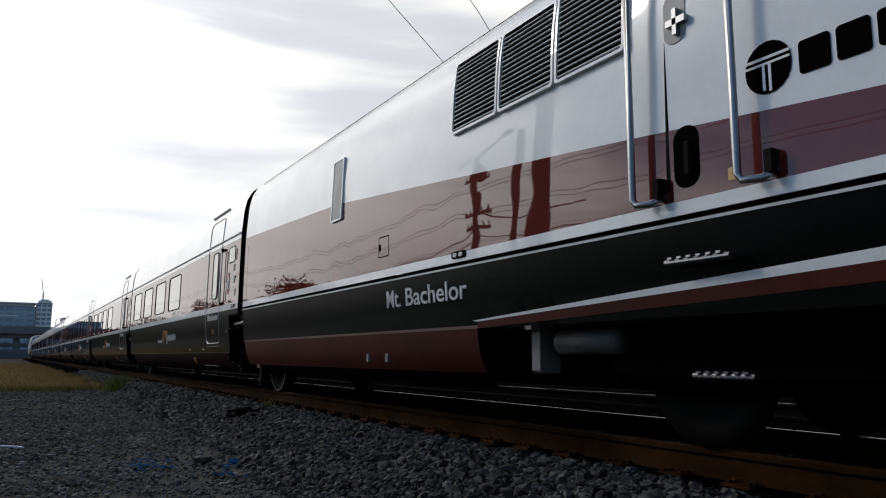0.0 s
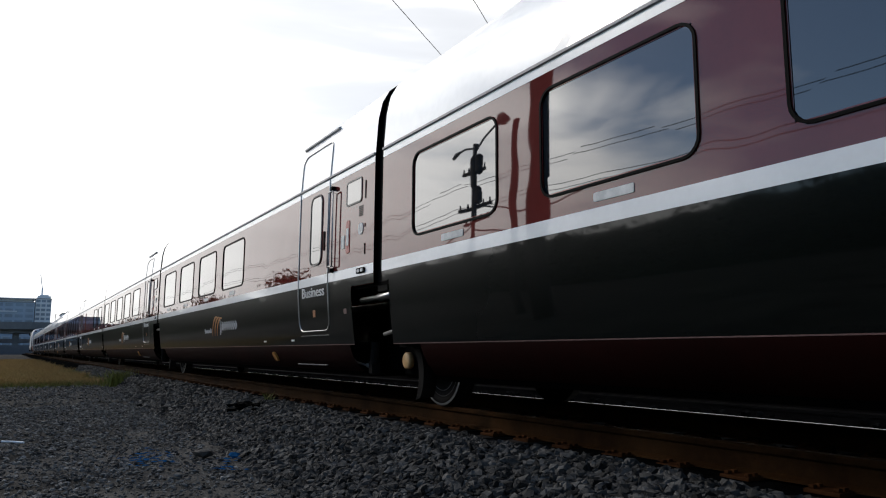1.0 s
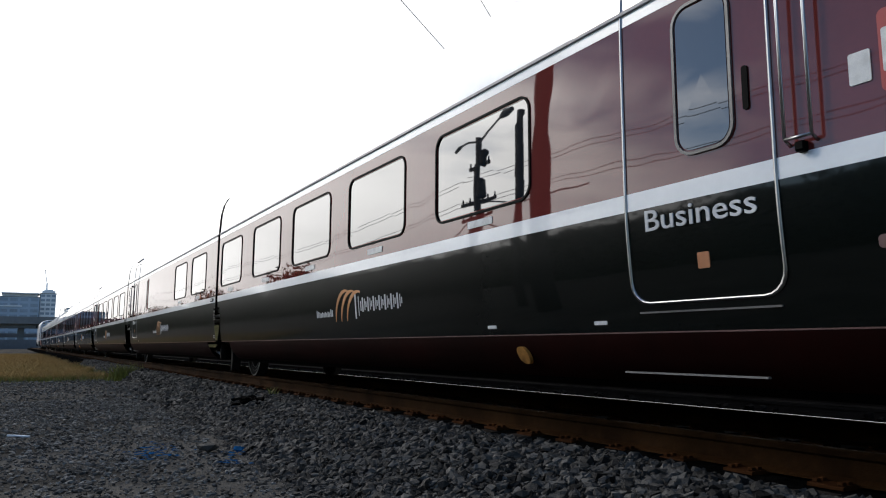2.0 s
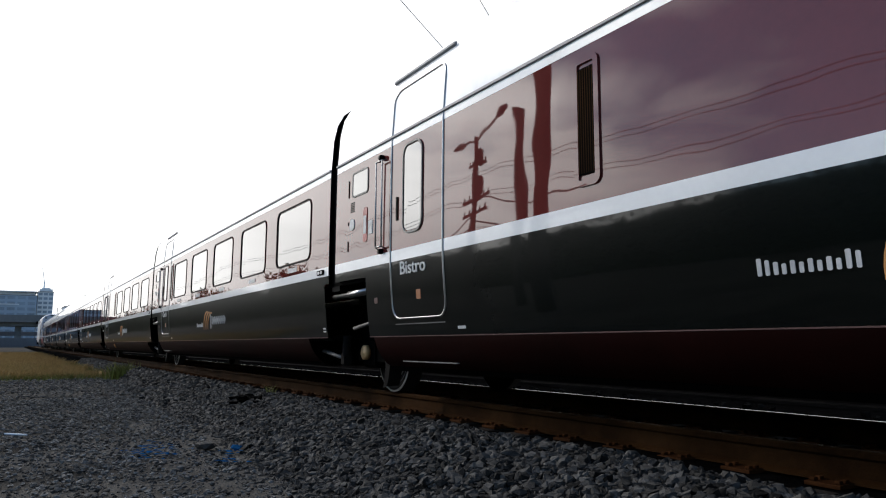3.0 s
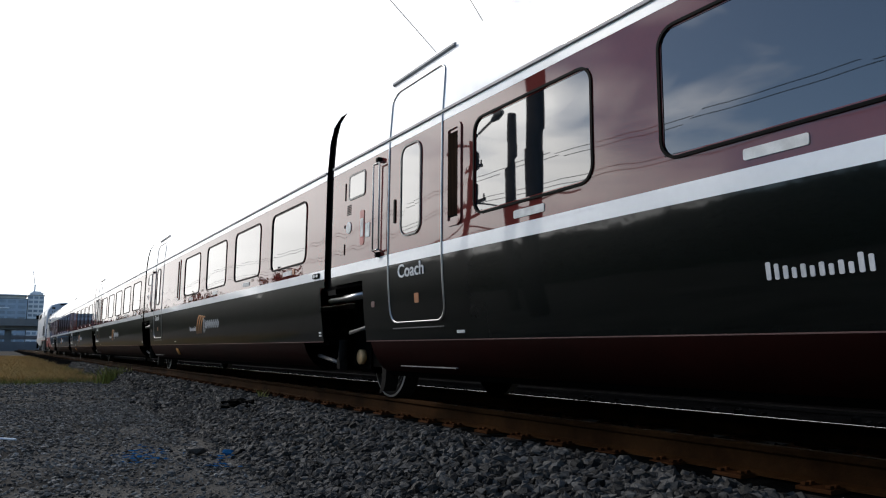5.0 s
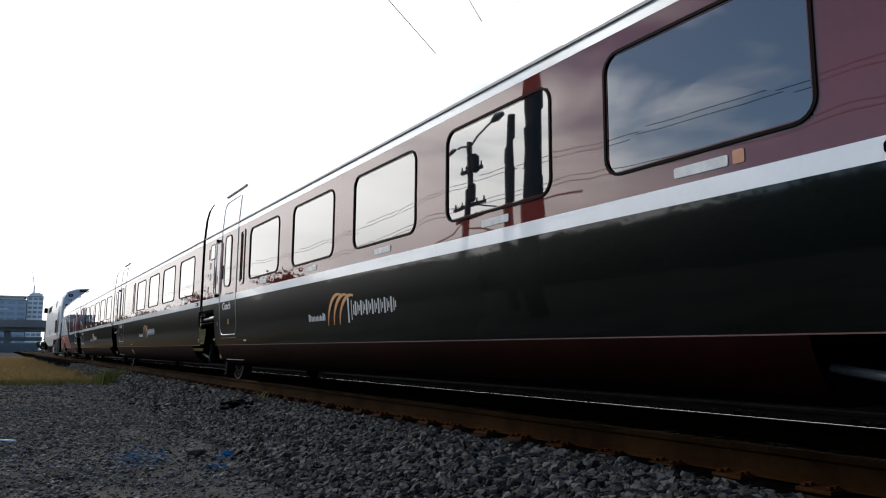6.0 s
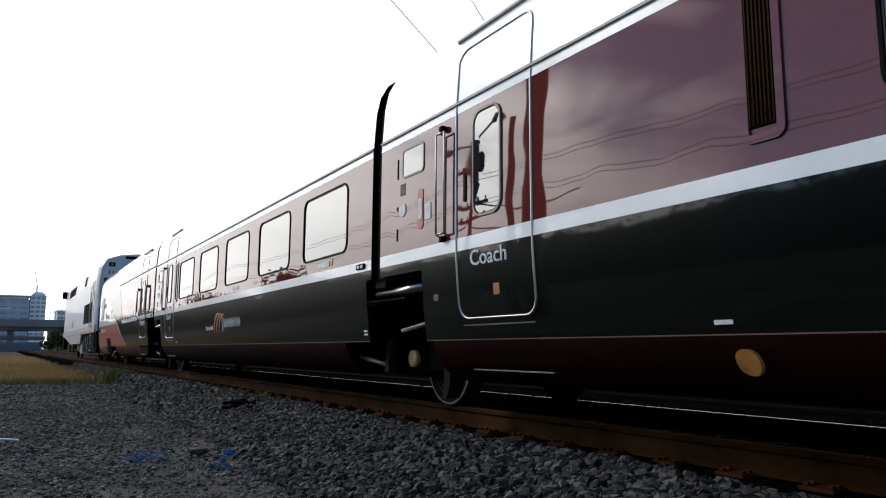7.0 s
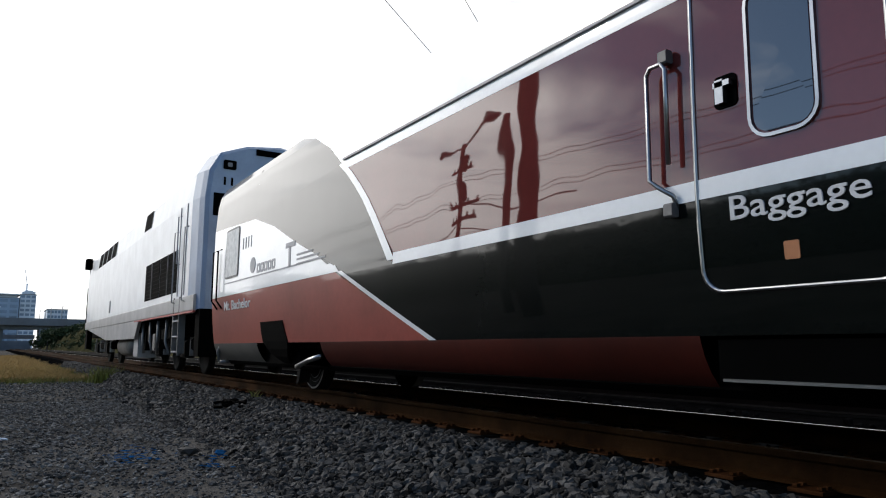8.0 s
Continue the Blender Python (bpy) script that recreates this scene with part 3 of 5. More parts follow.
JOINT[-2] = copy_thing(business_a, pose(0, 0, 0))
mixed = business("business_car", "glossy maroon and dark green business-class car with five windows", [0.30, 2.40, 4.35, 6.33, 8.35], "Business", 0.76)
running_gear(mixed, 0.0, -0.55, 0.22)
bellows(mixed, -0.09, 0.11)
JOINT[-1] = mixed


# ------------------------------------------------------------------ cab car at the head of the train
def patch(geo, poly, out=0.003, step=0.16):
    """A painted field with a four-cornered outline (x, z), low edge first, laid on the near side."""
    (ax, az), (bx, bz), (cx, cz), (dx, dz) = poly
    n = max(2, int(abs(bx - ax) / step))
    m = max(2, int(abs(dz - az) / 0.05))
    vs = []
    for i in range(n + 1):
        for j in range(m + 1):
            u, v = i / n, j / m
            x = (1 - u) * ((1 - v) * ax + v * dx) + u * ((1 - v) * bx + v * cx)
            z = (1 - u) * ((1 - v) * az + v * dz) + u * ((1 - v) * bz + v * cz)
            vs.append((x, -(half(z) + out), z))
    fs = [(i * (m + 1) + j, (i + 1) * (m + 1) + j, (i + 1) * (m + 1) + j + 1, i * (m + 1) + j + 1) for i in range(n) for j in range(m)]
    return geo.add(vs, fs)


def cab_car():
    c = thing("cab_car", "white, maroon and dark green cab car with louvres", "train car", GROUP)
    x0, x1 = 0.22, 13.4
    part("upper_side", skin(Geo(), [x0, 4, 8, x1], levels(1.45, 3.69), sides=(-1, 1)), WHITE, c, "white upper side and roof", True)
    g = Geo()
    patch(g, [(x0, 1.45), (4.2, 1.45), (4.2, 2.37), (x0, 2.52)])
    patch(g, [(4.2, 1.45), (8.4, 1.45), (8.4, 1.97), (4.2, 2.37)])
    patch(g, [(8.4, 1.45), (x1, 1.45), (x1, 1.30 + 0.17), (8.4, 1.97)])
    part("maroon_band", g, BROWN, c, "glossy maroon band that tapers forward", True)
    part("waist_stripe", skin(Geo(), [x0, x1], [1.37, 1.45], out=0.004), WHITE, c, "white waist stripe")
    part("waist_groove", skin(Geo(), [x0, x1], [1.335, 1.37], out=-0.012), BLACK, c, "black groove under the stripe")
    # the highlight along the lip is a strip of silver colour
    part("lip_highlight", skin(Geo(), [x0, x1], [1.318, 1.335], out=0.010), SILVER, c, "silver strip painted as the highlight on the groove's rounded lip")
    part("panel_seam", slab(0.39, 0.402, 1.46, 3.25, 0.004, -0.005, 0.0), RUBBER, c, "thin dark panel joint")
    part("lower_panel", skin(Geo(), [x0, x1], levels(0.80, 1.335)), GREEN, c, "glossy dark green lower side", True)
    g = patch(Geo(), [(7.17, 0.855), (x1, 1.12), (x1, 1.22), (7.10, 0.865)], 0.004)
    part("rising_stripe", g, WHITE, c, "white stripe that rises forward")
    part("skirt_line", skin(Geo(), [x0, 7.17], [0.80, 0.825], out=0.004), LINE, c, "thin pale line")
    part("skirt", skin(Geo(), [0.30, 7.15], levels(0.44, 0.80)), CAB_RED, c, "red-brown skirt", True)
    part("skirt_base", skin(Geo(), [0.8, 7.15], levels(0.33, 0.44), out=-0.004), BLACK, c, "black lower edge")
    g = patch(Geo(), [(7.17, 0.80), (x1, 1.00), (x1, 1.12), (7.17, 0.855)], 0.003)
    part("front_skirt", g, CAB_RED, c, "dark red field under the rising stripe", True)
    part("underframe", Geo().box(0.8, x1, -1.0, 1.0, 0.35, 0.8, 0.05), BLACK, c, "black underframe")
    g = Geo()
    ringz = [z for z, w in PROFILE if z >= 0.4]
    sec = []
    for k, (dx, sc, top) in enumerate(((0, 1, 1), (1.2, 0.97, 0.93), (2.4, 0.86, 0.66), (3.2, 0.6, 0.42))):
        pts = [(-half(z) * sc, 0.4 + (z - 0.4) * top) for z in ringz] + [(half(z) * sc, 0.4 + (z - 0.4) * top) for z in reversed(ringz[:-1])]
        sec.append([(x1 + dx, y, z) for y, z in pts])
    n = len(sec[0])
    for s in sec:
        g.v += s
    g.f += [(i * n + j, (i + 1) * n + j, (i + 1) * n + (j + 1) % n, i * n + (j + 1) % n) for i in range(3) for j in range(n)] + [tuple(range(3 * n, 4 * n))]
    part("nose", g, WHITE, c, "plain sloping white nose", True)
    part("roof_gutter", patch(Geo(), [(0.6, 3.37), (x1, 3.37), (x1, 3.388), (0.6, 3.388)], 0.012), BLACK, c, "thin dark roof gutter")
    # louvred intake in three bays
    for i in range(3):
        a = 6.85 + i * 0.71
        lf = part("louvre_frame", ring(a, a + 0.69, 2.50, 3.18, 0.03, 0.022, 0.036, 0.02, 0.2), WHITE, c, "white louvre frame")
        part("louvre_back", slab(a + 0.02, a + 0.67, 2.52, 3.16, 0.01, -0.022, 0.01), BLACK, lf)
        for q in range(15):
            z = 2.54 + q * 0.041
            y = -half(z)
            part("slat", Geo().add([(a + 0.03, y - 0.034, z), (a + 0.66, y - 0.034, z), (a + 0.66, y - 0.026, z + 0.012), (a + 0.03, y - 0.026, z + 0.012),
                                    (a + 0.03, y - 0.024, z - 0.004), (a + 0.66, y - 0.024, z - 0.004)], [(0, 1, 2, 3), (0, 1, 5, 4)]), LOCO_GREY, lf)
    w = part("side_window", ring(4.04, 4.36, 2.16, 2.92, 0.02, 0.02, 0.028, 0.02), WHITE, c, "narrow side window frame")
    part("pane", slab(4.055, 4.345, 2.175, 2.905, 0.01, -0.022, 0.01), LOCO_DARK, w, "grey blind pane")
    for x in (9.05, 9.78):
        y = -1.56
        h = part("grab_rail", Geo().tube([(x, -1.40, 3.2), (x, y, 3.15), (x, y, 1.5), (x + 0.03, y, 1.46), (x + 0.14, y, 1.45), (x + 0.17, -1.46, 1.50)], 0.022, 10), STEEL, c, "bright grab rail", True)
        part("clamp", Geo().box(x + 0.14, x + 0.18, -1.54, -1.46, 1.47, 1.60, 0.01), WHEEL, h, "bolted clamp")
    part("door_gap", slab(9.24, 9.27, 1.52, 3.1, 0.005, -0.006, 0.0), RUBBER, c, "dark door joint")
    p = part("latch_pocket", slab(9.30, 9.48, 1.52, 1.88, 0.08, -0.006, 0.0), BLACK, c, "black latch pocket")
    part("latch", Geo().box(9.40, 9.43, -1.51, -1.475, 1.58, 1.78, 0.01), WHEEL, p)
    p = part("lock_pocket", slab(9.26, 9.42, 2.40, 2.72, 0.07, -0.006, 0.0), LOCO_DARK, c, "grey lock pocket")
    part("lock", Geo().box(9.30, 9.44, -1.50, -1.46, 2.50, 2.54).box(9.35, 9.38, -1.50, -1.46, 2.44, 2.60), STEEL, p)
    part("yellow_tag", slab(9.66, 9.72, 1.50, 1.57, 0.01, -0.006, 0.0), CREAM, c, "small yellow tag")
    part("agency_disc", slab(9.80, 10.06, 1.90, 2.18, 0.13, -0.006, 0.0), BLACK, c, "dark round device")
    for a, b, z0, z1 in ((9.805, 10.055, 2.085, 2.10), (9.805, 10.055, 2.055, 2.068), (9.90, 9.915, 1.92, 2.055), (9.935, 9.95, 1.91, 2.055)):
        part("device_line", slab(a, b, z0, z1, 0.004, -0.010, -0.004), WHITE, c, "pale line across the device")
    for i in range(4):
        part("agency_block", slab(10.10 + i * 0.19, 10.26 + i * 0.19, 1.94, 2.11, 0.02, -0.006, 0.0), BLACK, c, "dark letter-sized block")
    writing("set_name", "Mt.", 5.55, 1.055, 0.17, 0.30, SILVER, c, 0.004, "silver name on dark green")
    writing("set_name", "Bachelor", 5.96, 1.055, 0.17, 1.09, SILVER, c, 0.004, "silver name on dark green")
    marker(c, 6.84)
    hp = part("hatch", ring(5.36, 5.60, 1.58, 1.80, 0.01, 0.012, 0.004, 0.002), BLACK, c, "thin-edged hatch")
    part("hatch_latch", slab(5.38, 5.41, 1.65, 1.72, 0.005, -0.008, 0.0), BLACK, hp)
    st = part("foot_step", Geo().box(9.27, 9.70, -1.56, -1.40, 1.08, 1.11, 0.01), STEEL, c, "bright serrated foot step")
    for i in range(6):
        part("tooth", Geo().box(9.30 + i * 0.065, 9.33 + i * 0.065, -1.565, -1.41, 1.11, 1.122), STEEL, st)
    st = part("low_step", Geo().box(9.33, 9.72, -1.44, -1.26, 0.455, 0.485, 0.01), STEEL, c, "bright low foot step")
    for i in range(6):
        part("tooth", Geo().box(9.36 + i * 0.06, 9.39 + i * 0.06, -1.445, -1.27, 0.485, 0.497), STEEL, st)
    for x in (5.1, 5.55):
        part("lid_hook", Geo().box(x, x + 0.055, -1.47, -1.44, 0.52, 0.60), DULL, c)
    part("air_tank", Geo().tube([(7.9, -1.15, 0.68), (8.5, -1.15, 0.68)], 0.09, 14), DULL, c, "grey air cylinder", True)
    part("gear_bracket", Geo().box(7.65, 7.75, -1.25, -1.05, 0.45, 0.85, 0.02).box(7.6, 8.0, -1.22, -1.1, 0.82, 0.87), DULL, c, "grey suspension bracket")
    for x in (8.9, 11.3):
        for s in (-1, 1):
            part("wheel", Geo().lathe([(0.06, -0.07), (0.28, -0.04), (0.33, -0.065), (0.45, -0.065), (0.455, 0.06), (0.06, 0.07)], 32, (x, s * 0.7525, 0.455)), WHEEL, c, "worn steel wheel", True)
    part("bogie_frame", Geo().box(8.4, 11.9, -1.12, -0.92, 0.42, 0.62, 0.04).box(8.4, 11.9, 0.92, 1.12, 0.42, 0.62, 0.04).box(9.9, 10.3, -1.0, 1.0, 0.42, 0.62, 0.04), BLACK, c, "sooty bogie frame")
    return c


JOINT[-4] = cab_car()


# ------------------------------------------------------------------ baggage car, coupled to the engine
def baggage_car():
    """Runs from 0 back to -12.85."""
    c = thing("baggage_car", "maroon, dark green and white baggage car with swooping bands", "train car", GROUP)
    x0, x1 = -12.75, -0.08
    curve = [(-7.16, 2.66), (-6.92, 2.50), (-6.70, 2.32), (-6.48, 2.12), (-6.30, 1.92), (-6.14, 1.73), (-6.0, 1.56), (-5.89, 1.42)]
    part("maroon_band", patch(patch(Geo(), [(-5.89, STRIPE_HI), (x1, STRIPE_HI), (x1, 2.05), (-6.42, 2.05)], 0.0), [(-6.42, 2.05), (x1, 2.05), (x1, CANT_LO), (-7.06, CANT_LO)], 0.0), BROWN, c, "glossy maroon upper side", True)
    part("upper_stripe", patch(Geo(), [(-7.12, CANT_LO), (x1, CANT_LO), (x1, CANT_HI), (-7.2, CANT_HI)], 0.002), WHITE, c, "white upper stripe")
    part("waist_stripe", patch(Geo(), [(-5.9, STRIPE_LO), (x1, STRIPE_LO), (x1, STRIPE_HI), (-5.89, STRIPE_HI)], 0.004), WHITE, c, "white waist stripe")
    for (a, b), (a2, b2) in zip(curve, curve[1:]):
        part("swoop_line", patch(Geo(), [(a2 - 0.12, b2), (a2 + 0.02, b2), (a + 0.02, b), (a - 0.12, b)], 0.005), WHITE, c, "white swooping line")
    # green field from the lower side up over the roof
    g = Geo()
    patch(g, [(-5.25, 0.64), (-0.95, 0.64), (-0.95, STRIPE_LO), (-7.2, STRIPE_LO)], 0.0)
    patch(g, [(-7.2, STRIPE_LO), (-5.9, STRIPE_LO), (-6.2, 1.75), (-7.9, 1.69)], 0.0)
    patch(g, [(-7.9, 1.69), (-6.2, 1.75), (-6.5, 2.05), (-8.6, 1.92)], 0.0)
    patch(g, [(-8.6, 1.92), (-6.5, 2.05), (-6.85, 2.37), (-9.5, 2.26)], 0.0)
    patch(g, [(-9.5, 2.26), (-6.85, 2.37), (-7.2, 2.66), (-10.4, 2.50)], 0.0)
    patch(g, [(-10.4, 2.50), (-7.2, 2.66), (-7.62, 2.95), (-10.4, 2.95)], 0.0)
    patch(g, [(-10.4, 2.95), (-7.62, 2.95), (-8.2, 3.22), (-10.4, 3.22)], 0.0)
    patch(g, [(-10.4, 3.22), (-8.2, 3.22), (-8.9, 3.40), (-10.4, 3.40)], 0.0)
    patch(g, [(x0, 2.62), (-10.4, 2.50), (-10.4, 2.95), (x0, 2.63)], 0.0)
    patch(g, [(x0, 2.63), (-10.4, 2.95), (-10.4, 3.40), (x0, 3.40)], 0.0)
    part("green_swoop", g, GREEN, c, "glossy dark green field that sweeps up to the roof", True)
    g = Geo()
    patch(g, [(x0, 1.50), (-7.35, 1.50), (-7.9, 1.69), (x0, 1.69)], 0.0)
    patch(g, [(x0, 1.69), (-7.9, 1.69), (-8.6, 1.92), (x0, 1.92)], 0.0)
    patch(g, [(x0, 1.92), (-8.6, 1.92), (-9.5, 2.26), (x0, 2.26)], 0.0)
    patch(g, [(x0, 2.26), (-9.5, 2.26), (-10.4, 2.50), (x0, 2.62)], 0.0)
    part("white_field", g, WHITE, c, "white field below the sweep", True)
    part("diagonal_line", patch(Geo(), [(-5.30, 0.64), (-5.18, 0.64), (-7.12, 1.42), (-7.24, 1.42)], 0.005), WHITE, c, "white diagonal line")
    part("field_line", patch(Geo(), [(x0, 1.42), (-7.2, 1.42), (-7.3, 1.50), (x0, 1.50)], 0.004), WHITE, c, "white line")
    g = patch(Geo(), [(x0, 0.64), (-5.25, 0.64), (-7.2, 1.42), (x0, 1.42)], 0.0)
    part("red_field", g, FIELD, c, "dull red lower field", True)
    part("skirt", skin(Geo(), [-7.85, -2.4], levels(0.33, 0.64), sides=(-1,)), CAB_RED, c, "dark red skirt", True)
    part("rear_skirt", skin(Geo(), [x0, -10.3], levels(0.36, 0.64), sides=(-1,)), RAINGREY, c, "dark grey rear skirt", True)
    g = patch(Geo(), [(-7.2, CANT_HI), (x1, CANT_HI), (x1, 2.95), (-7.62, 2.95)], 0.0)
    patch(g, [(-7.62, 2.95), (x1, 2.95), (x1, 3.22), (-8.2, 3.22)], 0.0)
    patch(g, [(-8.2, 3.22), (x1, 3.22), (x1, 3.40), (-8.9, 3.40)], 0.0)
    skin(g, [-8.9, -4, x1], levels(3.40, 3.69))
    part("roof", g, ROOF, c, "white rounded roof", True)
    part("rear_roof", skin(Geo(), [x0, -8.9], levels(3.40, 3.69)), GREEN, c, "dark green rear roof", True)
    part("far_side", skin(Geo(), [x0, x1], levels(0.4, 3.45), sides=(1,)), BROWN, c, "maroon far side")
    pts = [(-(half(z) - 0.003), z) for z, w in PROFILE if z > 0.35] + [(half(z) - 0.003, z) for z, w in reversed(PROFILE[:-1]) if z > 0.35]
    part("rear_wall", Geo().add([(x0, y, z) for y, z in pts], [tuple(range(len(pts)))]), WHITE, c, "white rear wall")
    part("underframe", Geo().box(x0 + 0.1, -1.0, -1.25, 1.25, 0.30, 0.62, 0.05).box(x0 + 0.1, x1, -1.3, 1.3, 0.66, 0.72), BLACK, c, "black underframe")
    part("gutter", Geo().box(-7.15, x1, -1.478, -1.458, CANT_HI + 0.03, CANT_HI + 0.052), GUTTER, c, "thin grey gutter")
    # baggage door
    d = part("door", ring(-2.33, -1.27, 0.86, 3.14, 0.12, 0.018, 0.010, 0.012, 0.12), STEEL, c, "closed baggage door with a bright seal", True)
    part("door_window", ring(-1.98, -1.60, 1.62, 2.46, 0.12, 0.018, 0.014, 0.02), STEEL, d, "bright-edged tall door window")
    part("door_pane", slab(-1.95, -1.63, 1.65, 2.43, 0.09, -0.006, 0.004), GLASS, d, "tinted door glass")
    lk = part("latch_pocket", slab(-2.18, -2.04, 1.84, 2.02, 0.03, -0.008, 0.0), BLACK, d, "black latch pocket")
    part("latch", Geo().box(-2.16, -2.06, -1.51, -1.475, 1.95, 1.98).box(-2.15, -2.10, -1.51, -1.475, 1.86, 1.99), STEEL, lk, "bright latch")
    writing("door_word", "Baggage", -2.12, 1.235, 0.125, 0.72, SILVER, d, 0.004, "silver word on the door")
    part("door_mark", slab(-1.84, -1.76, 1.0, 1.09, 0.01, -0.005, 0.0), ORANGE, d, "small orange mark")
    for a, b in ((-2.60, -2.46), (-1.14, -1.0)):
        y = -1.53
        g = Geo().tube([(a, y, 2.16), (a, y, 1.53), (a + 0.06, y, 1.48), (b, y + 0.03, 1.42), (b, y + 0.06, 1.36)], 0.014)
        g.tube([(a, y, 2.16), (a + 0.03, y, 2.20), (b - 0.03, y, 2.20), (b, y, 2.16), (b, y, 1.6)], 0.014)
        h = part("grab_handle", g, STEEL, c, "bright grab rail loop", True)
        for z in (1.30, 2.20):
            part("bracket", Geo().box(b - 0.05, b + 0.01, y, y + 0.06, z, z + 0.08, 0.01), DULL, h)
    part("rain_gutter", Geo().box(-2.5, -1.1, -1.42, -1.38, 3.26, 3.29), GUTTER, c, "dark gutter over the door")
    part("step_frame", Geo().box(-2.25, -1.2, -1.42, -1.38, 0.40, 0.415), STEEL, c, "bright lower step edge")
    part("step_well", Geo().box(-2.3, -1.1, -1.38, -1.2, 0.40, 0.62), BLACK, c, "dark step well")
    w = part("side_window", ring(-11.95, -11.20, 1.70, 2.52, 0.06, 0.04, 0.012, 0.03), DULL, c, "grey-framed rear window")
    part("pane", slab(-11.92, -11.23, 1.73, 2.49, 0.04, -0.014, 0.01), LABEL, w, "milky rear window pane")
    for i in range(4):
        part("number_bar", slab(-11.0 + i * 0.14, -10.96 + i * 0.14, 2.10, 2.28, 0.005, -0.005, 0.0), GUTTER, c, "short grey bar")
    part("agency_disc", slab(-10.55, -10.3, 1.68, 1.92, 0.12, -0.006, 0.0), GUTTER, c, "grey round device")
    for i in range(5):
        part("agency_block", ring(-10.22 + i * 0.17, -10.08 + i * 0.17, 1.66, 1.80, 0.02, 0.035, 0.004, 0.002), GUTTER, c, "grey letter-sized block")
    part("partner_mark", slab(-8.86, -8.78, 1.62, 1.90, 0.01, -0.005, 0.0).add(*[(q.v, q.f) for q in [slab(-8.98, -8.62, 1.88, 1.95, 0.01, -0.005, 0.0)]][0]), GUTTER, c, "grey T-shaped device")
    for i in range(3):
        part("text_bar", slab(-8.55, -8.0 + 0.2 * i, 1.74 - i * 0.06, 1.765 - i * 0.06, 0.005, -0.005, 0.0), GUTTER, c, "unreadable line of writing")
    writing("set_name", "Mt. Bachelor", -11.95, 1.18, 0.15, 1.45, SILVER, c, 0.004, "silver name on dull red")
    for a in (-12.55, -12.25):
        h = part("grab_rail", Geo().tube([(a, -1.46, 2.25), (a, -1.53, 2.22), (a, -1.53, 1.36), (a + 0.12, -1.53, 1.32), (a + 0.12, -1.46, 1.22)], 0.014, 8), BLACK, c, "black grab rail", True)
    rows = [(-10.03, -9.09, 0.935), (-10.02, -9.03, 0.80), (-9.98, -8.96, 0.66), (-9.84, -9.02, 0.55), (-9.66, -9.14, 0.45), (-9.5, -9.22, 0.37)]
    g = Geo()
    for i, (a, b, z) in enumerate(rows):
        g.v += [(a, -(half(z) + 0.012), z), (b, -(half(z) + 0.012), z), (b, -(half(z) - 0.05), z), (a, -(half(z) - 0.05), z)]
    g.f = [(i * 4 + j, i * 4 + (j + 1) % 4, i * 4 + 4 + (j + 1) % 4, i * 4 + 4 + j) for i in range(len(rows) - 1) for j in range(4)]
    part("axle_shroud", g, BLACK, c, "black shroud before the axle gear")
    # black box stands in for the shade inside the wheel opening
    part("wheel_recess", Geo().box(-8.9, -7.9, -1.25, -1.0, 0.34, 0.645), BLACK, c, "black box painted as shade in the recess")
    part("strut", Geo().tube([(-8.72, -1.36, 0.33), (-8.3, -1.36, 0.42), (-7.92, -1.36, 0.47)], 0.032, 10), STEEL, c, "grey strut", True)
    part("rear_bracket", Geo().tube([(-12.45, -1.36, 0.62), (-12.55, -1.38, 0.50), (-12.5, -1.36, 0.34)], 0.03, 8).box(-12.6, -12.35, -1.36, -1.2, 0.30, 0.36), DULL, c, "grey bent bracket", True)
    part("panel_line", patch(Geo(), [(-11.98, 1.615), (-8.3, 1.615), (-8.3, 1.635), (-11.98, 1.635)], 0.005), GUTTER, c, "thin grey line on white")
    running_gear(c, -9.9, -10.0, -9.1)
    marker(c, -0.45)
    return c


JOINT[8] = baggage_car()


